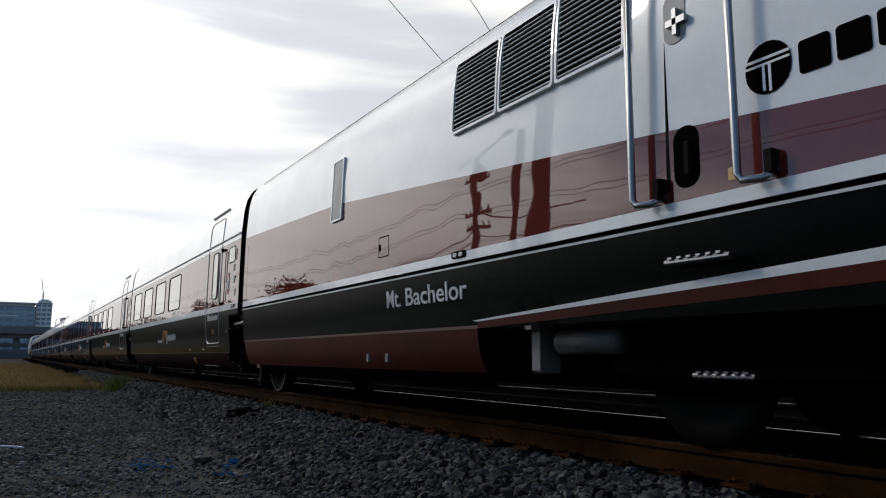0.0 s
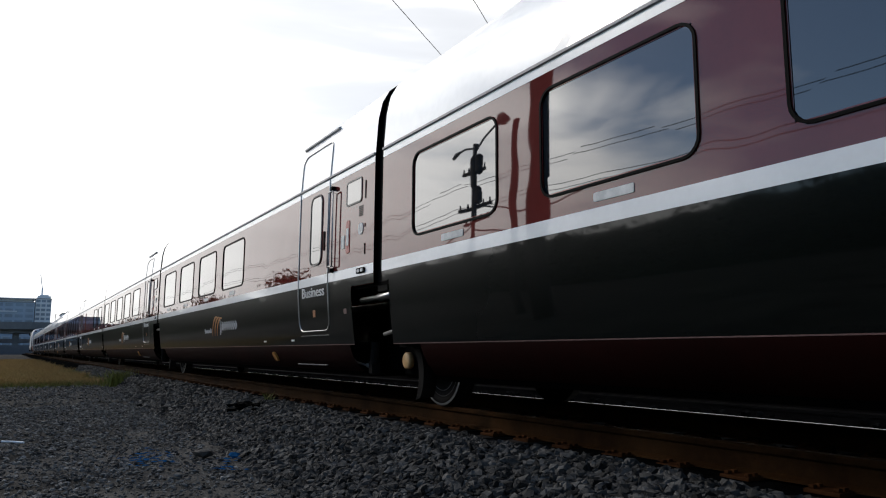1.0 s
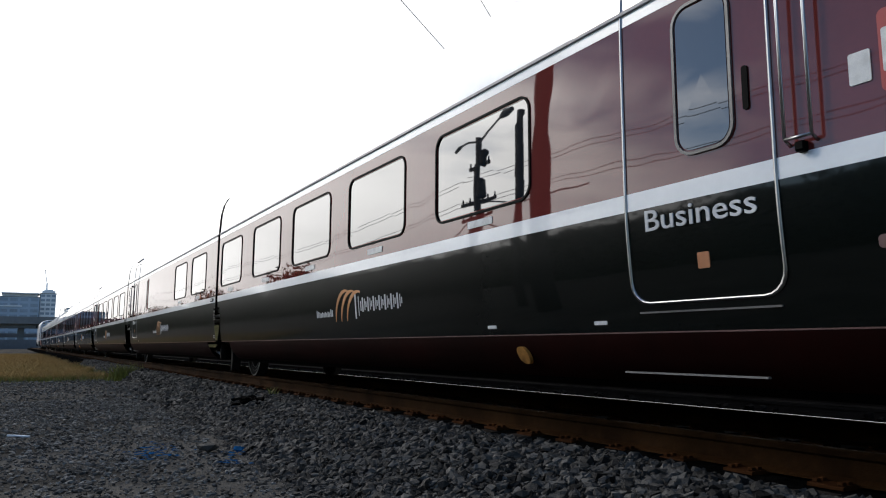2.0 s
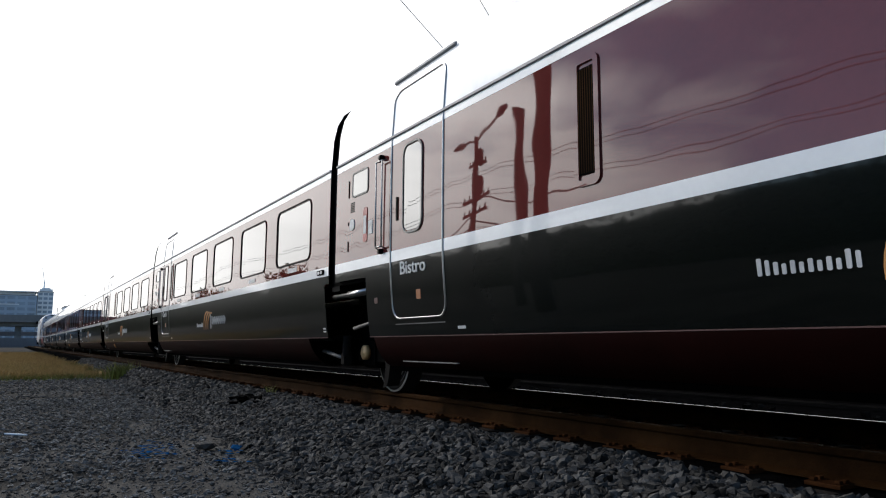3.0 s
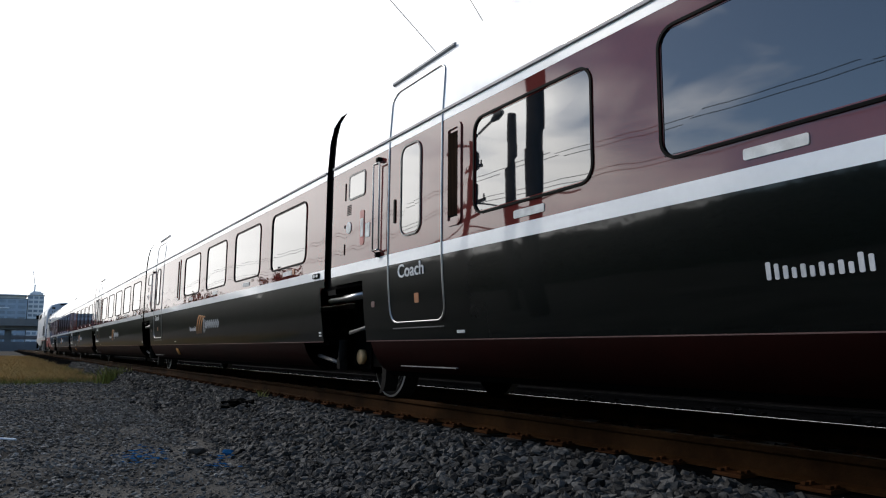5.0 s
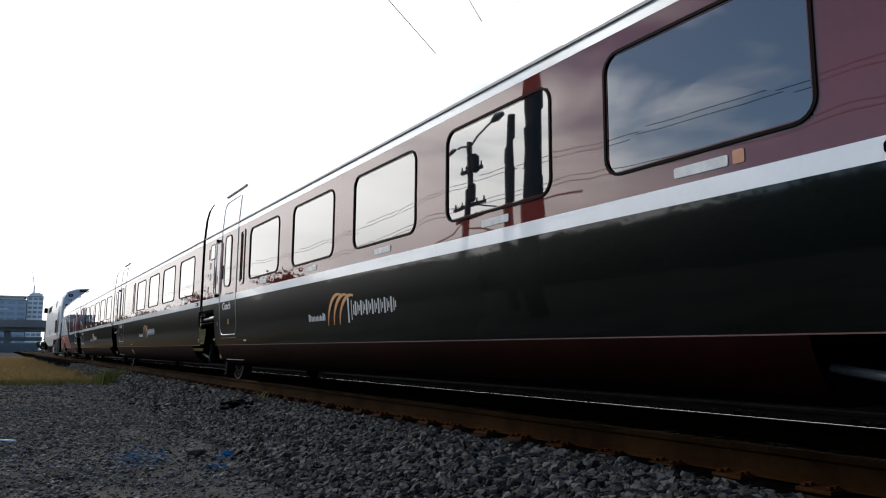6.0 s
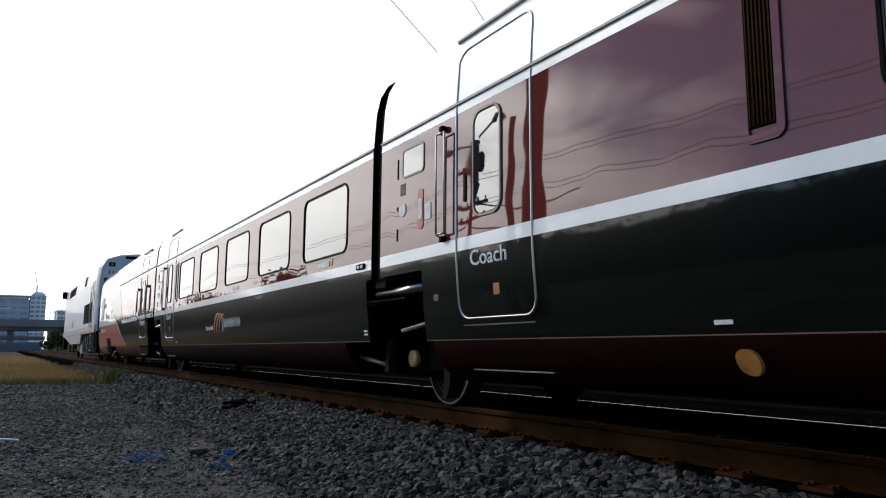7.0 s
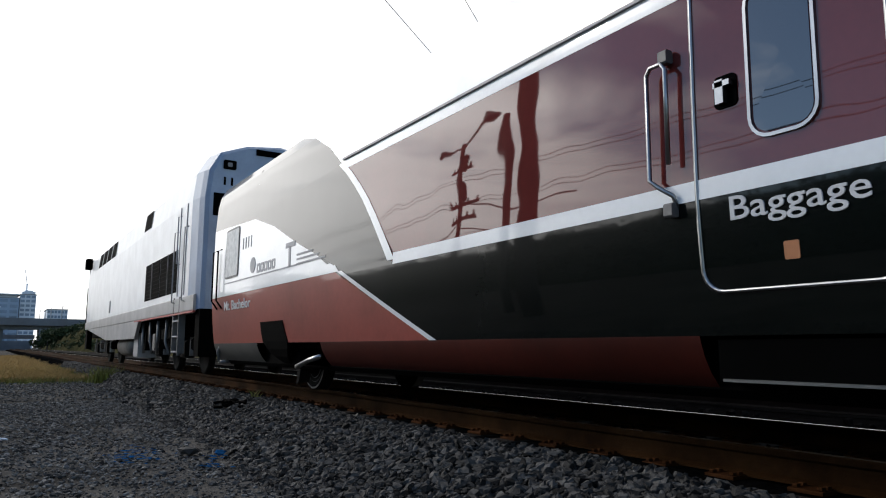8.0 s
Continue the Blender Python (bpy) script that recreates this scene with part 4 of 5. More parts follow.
# ------------------------------------------------------------------ locomotive
def locomotive():
    """Rear face at 0, nose at -21.0."""
    c = thing("locomotive", "silver-grey diesel locomotive with louvres, blue-grey rear", "locomotive", GROUP)
    w = 1.52
    sec = [(-w, 1.30), (-w, 3.50), (-1.46, 4.05), (-1.25, 4.42), (-0.7, 4.62), (0.0, 4.70), (0.7, 4.62), (1.25, 4.42), (1.46, 4.05), (w, 3.50), (w, 1.30)]
    g = Geo()
    n = len(sec)
    st = [(-0.75, 1.0), (-18.2, 1.0), (-19.6, 0.985)]
    vs = []
    for x, k in st:
        vs += [(x, y * k, z) for y, z in sec]
    g.add(vs, [(i * n + j, (i + 1) * n + j, (i + 1) * n + j + 1, i * n + j + 1) for i in range(2) for j in range(n - 1)])
    part("hood", g, LOCO_GREY, c, "silver-grey side and roof")
    # sloping cab front
    front = [(-19.6, 0.985, 4.60), (-20.4, 0.95, 3.65), (-21.0, 0.80, 2.55), (-21.0, 0.78, 1.3)]
    g = Geo()
    for x, k, z in front:
        g.v += [(x, -w * k, z if z < 3.4 else z - 0.45), (x, -0.7, z), (x, 0.7, z), (x, w * k, z if z < 3.4 else z - 0.45)]
    g.f += [(i * 4 + j, (i + 1) * 4 + j, (i + 1) * 4 + j + 1, i * 4 + j + 1) for i in range(3) for j in range(3)]
    for s in (0, 3):
        g.v += [(-19.6, (-w if s == 0 else w) * 0.985, 1.3)]
        k = len(g.v) - 1
        g.f.append((s, 4 + s, 8 + s, 12 + s, k))
    part("cab_front", g, LOCO_GREY, c, "sloping silver-grey cab front")
    # blue-grey rear with rounded corners
    rear = [(-0.75, 1.0), (-0.25, 0.985), (-0.06, 0.95), (0.0, 0.90)]
    g = Geo()
    for x, k in rear:
        g.v += [(x, y * k, 1.3 + (z - 1.3) * (1 if k == 1 else 0.985 if k > 0.94 else 0.97)) for y, z in sec]
    g.f += [(i * n + j, (i + 1) * n + j, (i + 1) * n + j + 1, i * n + j + 1) for i in range(3) for j in range(n - 1)] + [tuple(range(3 * n, 4 * n))]
    part("rear_end", g, LOCO_BLUE, c, "blue-grey rear end")
    rw = part("rear_door_window", Geo().box(-0.03, 0.012, -1.30, -0.98, 3.10, 3.55), BLACK, c, "dark rear window")
    rl = part("rear_lamp_box", Geo().box(-0.03, 0.03, -1.14, -0.89, 4.04, 4.22, 0.02), BLACK, c, "black lamp box")
    part("lens", Geo().box(0.03, 0.036, -1.06, -0.97, 4.09, 4.17, 0.01), DULL, rl, "dull lamp lens")
    part("rear_vent", Geo().box(-0.03, 0.02, -0.50, 0.5, 4.40, 4.52), BLACK, c, "dark rear slot")
    for i in range(2):
        part("number_bar", Geo().box(-0.03, 0.012, -1.12 + i * 0.14, -1.08 + i * 0.14, 3.72, 3.88), BLACK, c, "dark bar")
    # sill
    g = Geo()
    for s in (-1, 1):
        g.box(-19.6, -0.2, min(s * 1.46, s * 1.535), max(s * 1.46, s * 1.535), 1.27, 1.58, 0.02)
    part("side_sill", g, LOCO_DARK, c, "grey side sill")
    part("sill_line", Geo().box(-7.0, -0.15, -1.541, -1.50, 1.235, 1.27), REDLAB, c, "thin red line")
    g = Geo()
    for s in (-1, 1):
        g.add([(-18.6, s * 1.535, 1.27), (-6.3, s * 1.535, 1.27), (-6.9, s * 1.53, 0.80), (-12.7, s * 1.53, 0.80), (-18.6, s * 1.45, 1.27), (-6.3, s * 1.45, 1.27), (-6.9, s * 1.45, 0.80), (-12.7, s * 1.45, 0.80)],
              [(0, 1, 2, 3), (4, 5, 6, 7), (1, 2, 6, 5), (2, 3, 7, 6), (0, 3, 7, 4)])
    part("side_skirt", g, LOCO_DARK, c, "pale grey side skirt")
    # louvres
    for i in range(2):
        a = -5.65 + i * 1.92
        lf = part("louvre_panel", Geo().box(a, a + 1.85, -1.530, -1.50, 1.72, 2.62), BLACK, c, "black louvre panel")
        for q in range(9):
            part("slat", Geo().add([(a + 0.04, -1.545, 1.76 + q * 0.095), (a + 1.81, -1.545, 1.76 + q * 0.095), (a + 1.81, -1.530, 1.775 + q * 0.095), (a + 0.04, -1.530, 1.775 + q * 0.095)], [(0, 1, 2, 3)]), WHEEL, lf)
        part("post", Geo().box(a + 0.91, a + 0.94, -1.55, -1.52, 1.72, 2.62), DULL, lf)
    # rear side door
    d = part("engine_door", Geo().box(-1.75, -1.72, -1.535, -1.51, 1.62, 3.5).box(-1.15, -1.12, -1.535, -1.51, 1.62, 3.5), GUTTER, c, "door outline")
    part("door_rail", Geo().tube([(-1.6, -1.53, 3.3), (-1.6, -1.6, 3.28), (-1.6, -1.6, 2.3), (-1.6, -1.53, 2.28)], 0.014, 8), GUTTER, d, "door rail")
    for x in (-1.9, -0.95):
        part("grab_rail", Geo().tube([(x, -1.52, 3.0), (x, -1.60, 2.98), (x, -1.60, 1.5), (x, -1.52, 1.48)], 0.013, 8), GUTTER, c, "grey grab rail", True)
    ld = part("ladder", Geo().box(-2.0, -1.96, -1.54, -1.40, 0.45, 1.6).box(-1.45, -1.41, -1.54, -1.40, 0.45, 1.6), DULL, c, "side ladder")
    for z in (0.47, 0.78, 1.1, 1.42):
        part("rung", Geo().box(-1.96, -1.45, -1.54, -1.40, z, z + 0.03), GUTTER, ld)
    # windows
    for x, ww in ((-6.3, 0.95),):
        part("roof_window", Geo().add([(x, -1.525, 3.60), (x + ww, -1.525, 3.60), (x + ww, -1.475, 4.04), (x, -1.475, 4.04), (x, -1.45, 3.60), (x + ww, -1.45, 3.60), (x + ww, -1.40, 4.0), (x, -1.40, 4.0)],
                                      [(0, 1, 2, 3), (4, 5, 6, 7), (0, 1, 5, 4), (2, 3, 7, 6)]), BLACK, c, "dark shoulder window")
    for x, ww in ((-12.6, 0.9), (-13.8, 0.95), (-15.0, 0.95), (-16.2, 0.95)):
        part("cab_window", Geo().add([(x, -1.53, 3.55), (x + ww, -1.53, 3.55), (x + ww, -1.475, 4.04), (x, -1.475, 4.04), (x, -1.45, 3.55), (x + ww, -1.45, 3.55), (x + ww, -1.40, 4.0), (x, -1.40, 4.0)],
                                     [(0, 1, 2, 3), (4, 5, 6, 7), (0, 1, 5, 4), (2, 3, 7, 6)]), BLACK, c, "dark cab window")
    part("mirror", Geo().box(-18.9, -18.6, -1.76, -1.50, 3.72, 4.16, 0.03), BLACK, c, "black cab mirror")
    part("small_plate", Geo().box(-12.4, -12.2, -1.54, -1.52, 1.7, 2.1), GUTTER, c, "small grey plate")
    part("cab_step", Geo().box(-19.6, -19.0, -1.5, -1.3, 0.5, 1.3).box(-20.6, -20.5, -1.45, -1.35, 1.3, 3.1), BLACK, c, "dark cab steps and rail")
    # running gear
    part("frame", Geo().box(-20.6, -0.2, -1.15, 1.15, 0.95, 1.30, 0.04), BLACK, c, "black main frame")
    part("fuel_tank", Geo().tube([(-11.9, -0.95, 0.62), (-8.4, -0.95, 0.62)], 0.32, 20), DULL, c, "grey cylindrical tank", True)
    part("battery_box", Geo().box(-7.6, -6.9, -1.42, -0.9, 0.30, 0.95, 0.03), LOCO_DARK, c, "grey equipment box")
    gr = random.Random(31)
    for i in range(14):
        x = -6.6 + i * 0.36
        part("gear_casting", Geo().box(x, x + gr.uniform(0.1, 0.3), -1.36, -1.15, gr.uniform(0.45, 0.8), gr.uniform(0.9, 1.15), 0.02), gr.choice((WHEEL, BLACK, BLACK, DULL)), c)
    for i in range(5):
        x = -6.5 + i * 1.05
        part("gear_pipe", Geo().tube([(x, -1.38, 1.2), (x + gr.uniform(-0.1, 0.1), -1.38, 0.7), (x + gr.uniform(-0.3, 0.3), -1.34, 0.42)], 0.035, 8), DULL, c, "grey pipe", True)
    for cx in (-3.5, -15.9):
        b = part("truck_frame", Geo().box(cx - 2.1, cx + 2.1, -1.2, -1.0, 0.50, 0.78, 0.05).box(cx - 2.1, cx + 2.1, 1.0, 1.2, 0.50, 0.78, 0.05).box(cx - 0.3, cx + 0.3, -1.1, 1.1, 0.5, 0.9), BLACK, c, "black truck frame")
        for dx in (-1.4, 1.4):
            part("axle_box", Geo().box(cx + dx - 0.2, cx + dx + 0.2, -1.28, -1.05, 0.35, 0.72, 0.04), WHEEL, b)
            part("spring", Geo().tube([(cx + dx + 0.35, -1.12, 0.4), (cx + dx + 0.35, -1.12, 0.85)], 0.09, 10), DULL, b, "coil spring")
            part("brake_pipe", Geo().tube([(cx + dx - 0.4, -1.25, 0.9), (cx + dx - 0.45, -1.28, 0.4)], 0.03, 8), DULL, b)
            for s in (-1, 1):
                part("wheel", Geo().lathe([(0.08, -0.07), (0.38, -0.04), (0.42, -0.065), (0.50, -0.065), (0.51, 0.06), (0.08, 0.07)], 32, (cx + dx, s * 0.7525, 0.51)), WHEEL, c, "worn driving wheel", True)
    part("coupler", Geo().box(-0.3, 0.75, -0.15, 0.15, 0.65, 0.95, 0.03), BLACK, c, "black coupler")
    for i, y in enumerate((-0.9, -0.6, 0.6)):
        part("hose", Geo().tube([(0.0, y, 1.1), (0.3, y, 0.7), (0.6, y, 0.75)], 0.03, 8), RUBBER, c, "black hose", True)
    part("rear_step", Geo().box(-0.35, 0.0, -1.45, -0.9, 0.4, 1.3), BLACK, c, "dark rear steps")
    return c


engine = locomotive()

# ------------------------------------------------------------------ ground and track
TRACK_Y = 4.682
HEIGHT = -0.5


def toe(x):
    """Where the ballast's foot lies."""
    return 1.65 + 0.055 * max(0.0, -x - 5.0) if x > -25 else 2.75


def bed_z(x, y):
    t = toe(x)
    k = min(1.0, max(0.0, (y - t) / (3.15 - t)))
    k = k * k * (3 - 2 * k)
    z = HEIGHT - 0.03 + k * (0.03 + 0.30)
    if y > 3.95:
        z -= 0.02
    if 6.4 < y < 7.6:
        z -= 0.06
    return z + 0.03 * noise.noise((x * 1.2, y * 1.2, 0))


g = Geo()
gx = [-2500, -900, -400, -200, -120] + [-80 + i * 0.8 for i in range(126)] + [30, 60, 200, 900, 2500]
gy = [-2500, -900, -300, -100, -40, -20, -12] + [-8 + i * 0.5 for i in range(24)] + [4.2, 20, 60, 200, 900, 2500]
g.v = [(x, y, HEIGHT + (0.02 * noise.noise((x * 0.7, y * 0.7, 3)) if abs(x) < 60 and abs(y) < 10 else 0.0) - (0.06 if 3.4 < y < 60 else 0)) for x in gx for y in gy]
n = len(gy)
g.f = [(i * n + j, (i + 1) * n + j, (i + 1) * n + j + 1, i * n + j + 1) for i in range(len(gx) - 1) for j in range(n - 1)]
lone("ground", g, GRAVEL, "packed dark grey gravel ground", "ground", kind="structure", smooth=True)

# sheet under the stones; its dark colour stands in for shade in their gaps
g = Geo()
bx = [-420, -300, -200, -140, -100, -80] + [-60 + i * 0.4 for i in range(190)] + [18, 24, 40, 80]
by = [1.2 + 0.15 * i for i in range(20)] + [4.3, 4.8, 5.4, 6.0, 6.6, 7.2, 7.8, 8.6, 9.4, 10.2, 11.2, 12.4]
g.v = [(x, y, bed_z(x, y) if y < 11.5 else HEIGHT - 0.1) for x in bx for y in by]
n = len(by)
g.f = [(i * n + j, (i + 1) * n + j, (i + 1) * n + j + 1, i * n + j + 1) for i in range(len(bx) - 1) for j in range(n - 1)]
lone("ballast_bed", g, BED, "bed of crushed stone under the tracks, coloured dark as shade", "ballast", kind="structure", smooth=True)


def scatter(count, xr, yr, size, top, power=1.0, seed=1, flat=0.75, jag=0.24):
    """Angular stones, joined: each is a squashed, jittered icosahedron."""
    rng = np.random.default_rng(seed)
    p = (1 + 5 ** 0.5) / 2
    ico = np.array([(-1, p, 0), (1, p, 0), (-1, -p, 0), (1, -p, 0), (0, -1, p), (0, 1, p), (0, -1, -p), (0, 1, -p), (p, 0, -1), (p, 0, 1), (-p, 0, -1), (-p, 0, 1)]) / 1.9
    tri = np.array([(0, 11, 5), (0, 5, 1), (0, 1, 7), (0, 7, 10), (0, 10, 11), (1, 5, 9), (5, 11, 4), (11, 10, 2), (10, 7, 6), (7, 1, 8),
                    (3, 9, 4), (3, 4, 2), (3, 2, 6), (3, 6, 8), (3, 8, 9), (4, 9, 5), (2, 4, 11), (6, 2, 10), (8, 6, 7), (9, 8, 1)])
    xs = xr[1] + (xr[0] - xr[1]) * rng.random(count) ** power
    ys = yr[0] + (yr[1] - yr[0]) * rng.random(count)
    verts, faces, k = [], [], 0
    for x, y in zip(xs, ys):
        z = top(x, y)
        if z is None:
            continue
        s = size[0] + (size[1] - size[0]) * rng.random() ** 2
        q = rng.normal(size=(3, 3))
        q, r = np.linalg.qr(q)
        v = (ico + rng.normal(scale=jag, size=ico.shape)) * (s * (0.7 + 0.6 * rng.random(3)))
        v = v @ q.T * np.array((1, 1, flat)) + np.array((x, y, z + s * 0.7 * rng.random()))
        verts.append(v)
        faces.append(tri + 12 * k)
        k += 1
    geo = Geo()
    geo.v, geo.f = np.concatenate(verts).tolist(), np.concatenate(faces).tolist()
    return geo


def on_bed(x, y):
    return bed_z(x, y) if y > toe(x) - 0.15 * random.random() else None


def on_ground(x, y):
    return HEIGHT + 0.005 if y < toe(x) + 0.1 else None


random.seed(4)
lone("ballast_stones", scatter(46000, (-13, 3), (1.5, 3.55), (0.013, 0.040), on_bed, 1.0, 2), STONE, "loose angular dark grey ballast stones", "ballast", kind="stuff")
lone("ballast_stones", scatter(24000, (-42, -13), (1.9, 3.55), (0.020, 0.052), on_bed, 1.0, 3), STONE, "loose angular dark grey ballast stones", "ballast", kind="stuff")
# the middle batch, between the rails, is coloured dark as if in the train's shade
lone("ballast_stones", scatter(5000, (-40, 3), (3.95, 7.9), (0.030, 0.055), on_bed, 0.8, 5), UNDERSTONE, "ballast stones between the rails", "ballast", kind="stuff")
lone("pebbles", scatter(6000, (-27, -15.5), (-3.0, 2.7), (0.012, 0.034), on_ground, 0.9, 7, 0.6), PEBBLE, "small loose pebbles on packed gravel", "gravel", kind="stuff")
lone("pebbles", scatter(24000, (-16, -2.5), (-1.6, 2.4), (0.006, 0.024), on_ground, 0.8, 6, 0.6), PEBBLE, "small loose pebbles on packed gravel", "gravel", kind="stuff")

RAIL = [(-0.068, 0.0), (0.068, 0.0), (0.068, 0.012), (0.012, 0.030), (0.010, 0.125), (0.034, 0.140), (0.036, 0.168), (0.028, 0.178), (-0.028, 0.178), (-0.036, 0.168), (-0.034, 0.140), (-0.010, 0.125), (-0.012, 0.030), (-0.068, 0.012)]
for y in (TRACK_Y - 0.7525, TRACK_Y + 0.7525, TRACK_Y + 3.95, TRACK_Y + 5.455):
    r = part("rail", Geo().prism([(y + a, b - 0.18) for a, b in RAIL], -420, 80), RUST if y < TRACK_Y + 1 else WHEEL)
    tagged(r, "rusty steel running rail with polished head", "rail", "rails", "structure")
    if y > TRACK_Y:
        part("rail_head", Geo().box(-420, 80, y + 0.006, y + 0.020, -0.003, 0.0005), SHINE, r, "polished running surface")

# timber ties with plates and spikes
track_ties = thing("ties", "dark creosoted timber ties under the rails", "railway ties", kind="structure")
tie_mesh = mesh_of("tie", Geo().box(-0.115, 0.115, -1.30, 1.30, -0.36, -0.195, 0.012), TIE)
plate = Geo().box(-0.10, 0.10, -0.19, 0.19, -0.195, -0.172, 0.004)
for sx in (-0.07, 0.07):
    for sy in (-0.15, -0.095, 0.095):
        plate.box(sx - 0.014, sx + 0.014, sy - 0.018, sy + 0.018, -0.172, -0.153, 0.004)
plate_mesh = mesh_of("tie_plate", plate, PLATE)
rnd = random.Random(9)
for i in range(210):
    x = 4.0 - i * 0.53 + rnd.uniform(-0.03, 0.03)
    t = new("tie", tie_mesh)
    t.parent, t.location, t.rotation_euler = track_ties, (x, TRACK_Y + rnd.uniform(-0.04, 0.04), rnd.uniform(-0.006, 0.004)), (0, 0, rnd.uniform(-0.02, 0.02))
    for s in (-1, 1):
        if i < 150 or s < 0:
            q = new("tie_plate", plate_mesh)
            q.parent, q.location = track_ties, (x, TRACK_Y + s * 0.7525, 0.0)

# ------------------------------------------------------------------ plants, litter
def blades(count, place, height, width, seed, lean=0.4):
    rng = random.Random(seed)
    geo = Geo()
    for i in range(count):
        x, y = place(rng)
        h = height * rng.uniform(0.5, 1.15)
        a, b = rng.uniform(0, 6.28), rng.uniform(0, 6.28)
        wx, wy = width * math.cos(a), width * math.sin(a)
        lx, ly = lean * h * math.cos(b), lean * h * math.sin(b)
        z = HEIGHT - 0.01
        geo.add([(x - wx, y - wy, z), (x + wx, y + wy, z), (x + wx * 0.7 + lx * 0.35, y + wy * 0.7 + ly * 0.35, z + h * 0.6), (x - wx * 0.7 + lx * 0.35, y - wy * 0.7 + ly * 0.35, z + h * 0.6), (x + lx, y + ly, z + h)],
                [(0, 1, 2, 3), (3, 2, 4)])
    return geo


def meadow(rng):
    x = -25.5 - 70 * rng.random() ** 1.6
    far = toe(x) - 0.2 + 0.4 * math.sin(x * 0.7)
    return x, rng.uniform(-2.6, far)


def fringe(rng):
    x = -24.5 - 16 * rng.random() ** 1.3
    return x + rng.gauss(0, 0.5), rng.uniform(-2.0, toe(x) + 0.15)


mx = [-25.5 - 3.0 * i for i in range(26)]
my = [-2.8 + 0.3 * i for i in range(21)]
g = Geo()
g.v = [(x + 0.8 * noise.noise((x, y, 1)), min(y, toe(x) - 0.25 + 0.3 * noise.noise((x * 0.5, 0, 2))), HEIGHT + 0.035) for x in mx for y in my]
g.f = [(i * 21 + j, (i + 1) * 21 + j, (i + 1) * 21 + j + 1, i * 21 + j + 1) for i in range(25) for j in range(20)]
lone("meadow_soil", g, SOIL, "dry straw-littered soil under the grass", "soil", kind="structure")
lone("dry_grass", blades(52000, meadow, 0.25, 0.007, 1, 0.8), DRY, "dry straw-yellow meadow grass", "grass", kind="stuff")
lone("green_grass", blades(9000, fringe, 0.20, 0.006, 2, 0.7), WEED, "yellow-green weeds along the gravel's edge", "grass", kind="stuff")
for i, (cx, cy, k) in enumerate(((-23.8, 2.85, 1.0), (-10.6, 3.30, 0.16))):
    def tuft(rng, cx=cx, cy=cy, k=k):
        return cx + rng.gauss(0, 0.22 * k), cy + rng.gauss(0, 0.2 * k)
    w = lone("weed", blades(int(260 * k), tuft, 0.42 * k + 0.1, 0.012 * k + 0.003, 20 + i, 0.6), WEED, "small bushy yellow-green weed on the ballast", "weed", "weeds")
    w.location.z = 0.0 if i == 0 else 0.30
g = Geo()
rng = random.Random(3)
for cx, cy, n, s in ((-7.75, 1.25, 60, 0.28), (-7.2, 1.85, 14, 0.10), (-6.7, 1.75, 14, 0.10)):
    for i in range(n):
        x, y, r = cx + rng.gauss(0, s), cy + rng.gauss(0, s * 0.5), rng.uniform(0.012, 0.035)
        m = 7
        g.add([(x + r * math.cos(q * 6.283 / m) * rng.uniform(0.6, 1.3), y + r * math.sin(q * 6.283 / m) * rng.uniform(0.6, 1.3), HEIGHT + 0.026) for q in range(m)] + [(x, y, HEIGHT + 0.034)], [(q, (q + 1) % m, m) for q in range(m)])
lone("paint_marks", g, BLUE, "faded blue spray paint on gravel", "paint mark", kind="stuff")
rock = scatter(1, (-7.55, -7.54), (1.70, 1.71), (0.11, 0.111), lambda x, y: HEIGHT + 0.02, 1, 8, 0.45, 0.07)
lone("rock", rock, STONE, "large grey rock beside blue paint marks", "rock")
rag = scatter(1, (-7.22, -7.21), (1.92, 1.93), (0.055, 0.056), lambda x, y: HEIGHT + 0.04, 1, 11, 0.5)
lone("painted_stone", rag, BLUE, "blue-painted stone on the gravel", "stone")
dark = Geo()
for i in range(26):
    a = rng.uniform(0, 6.28)
    dark.add(*[(s.v, s.f) for s in [scatter(1, (-10.4 + rng.gauss(0, 0.45), -10.4), (2.75 + rng.gauss(0, 0.09), 2.9), (0.06, 0.08), lambda x, y: bed_z(x, y) + 0.01, 1, 40 + i, 0.5)]][0])
lone("oil_soaked_stones", dark, BLACK, "patch of oil-blackened ballast stones", "ballast", kind="stuff")
lone("stick", Geo().tube([(-9.95, -0.02, HEIGHT + 0.03), (-9.85, 0.08, HEIGHT + 0.03), (-9.7, 0.2, HEIGHT + 0.03)], 0.012, 7), PALE, "short pale stick on the gravel", "stick")

# ------------------------------------------------------------------ distance
def block(name, label, x0, x1, y0, y1, z1, wall, floors, bays, z0=-1.0):
    b = thing(name, label, "building")
    part("wall", Geo().box(x0, x1, y0, y1, z0, z1), wall, b)
    part("roof", Geo().box(x0 - 0.4, x1 + 0.4, y0 - 0.4, y1 + 0.4, z1, z1 + 0.6), CONCRETE, b, "flat roof edge")
    fh, bw = (z1 - z0) / floors, (y1 - y0) / bays
    for f in range(1, floors):
        for k in range(bays):
            z, y = z0 + f * fh, y0 + k * bw
            part("window", Geo().box(x1 + 0.01, x1 + 0.12, y + bw * 0.12, y + bw * 0.88, z + fh * 0.30, z + fh * 0.85), FARGLASS, b)
    return b


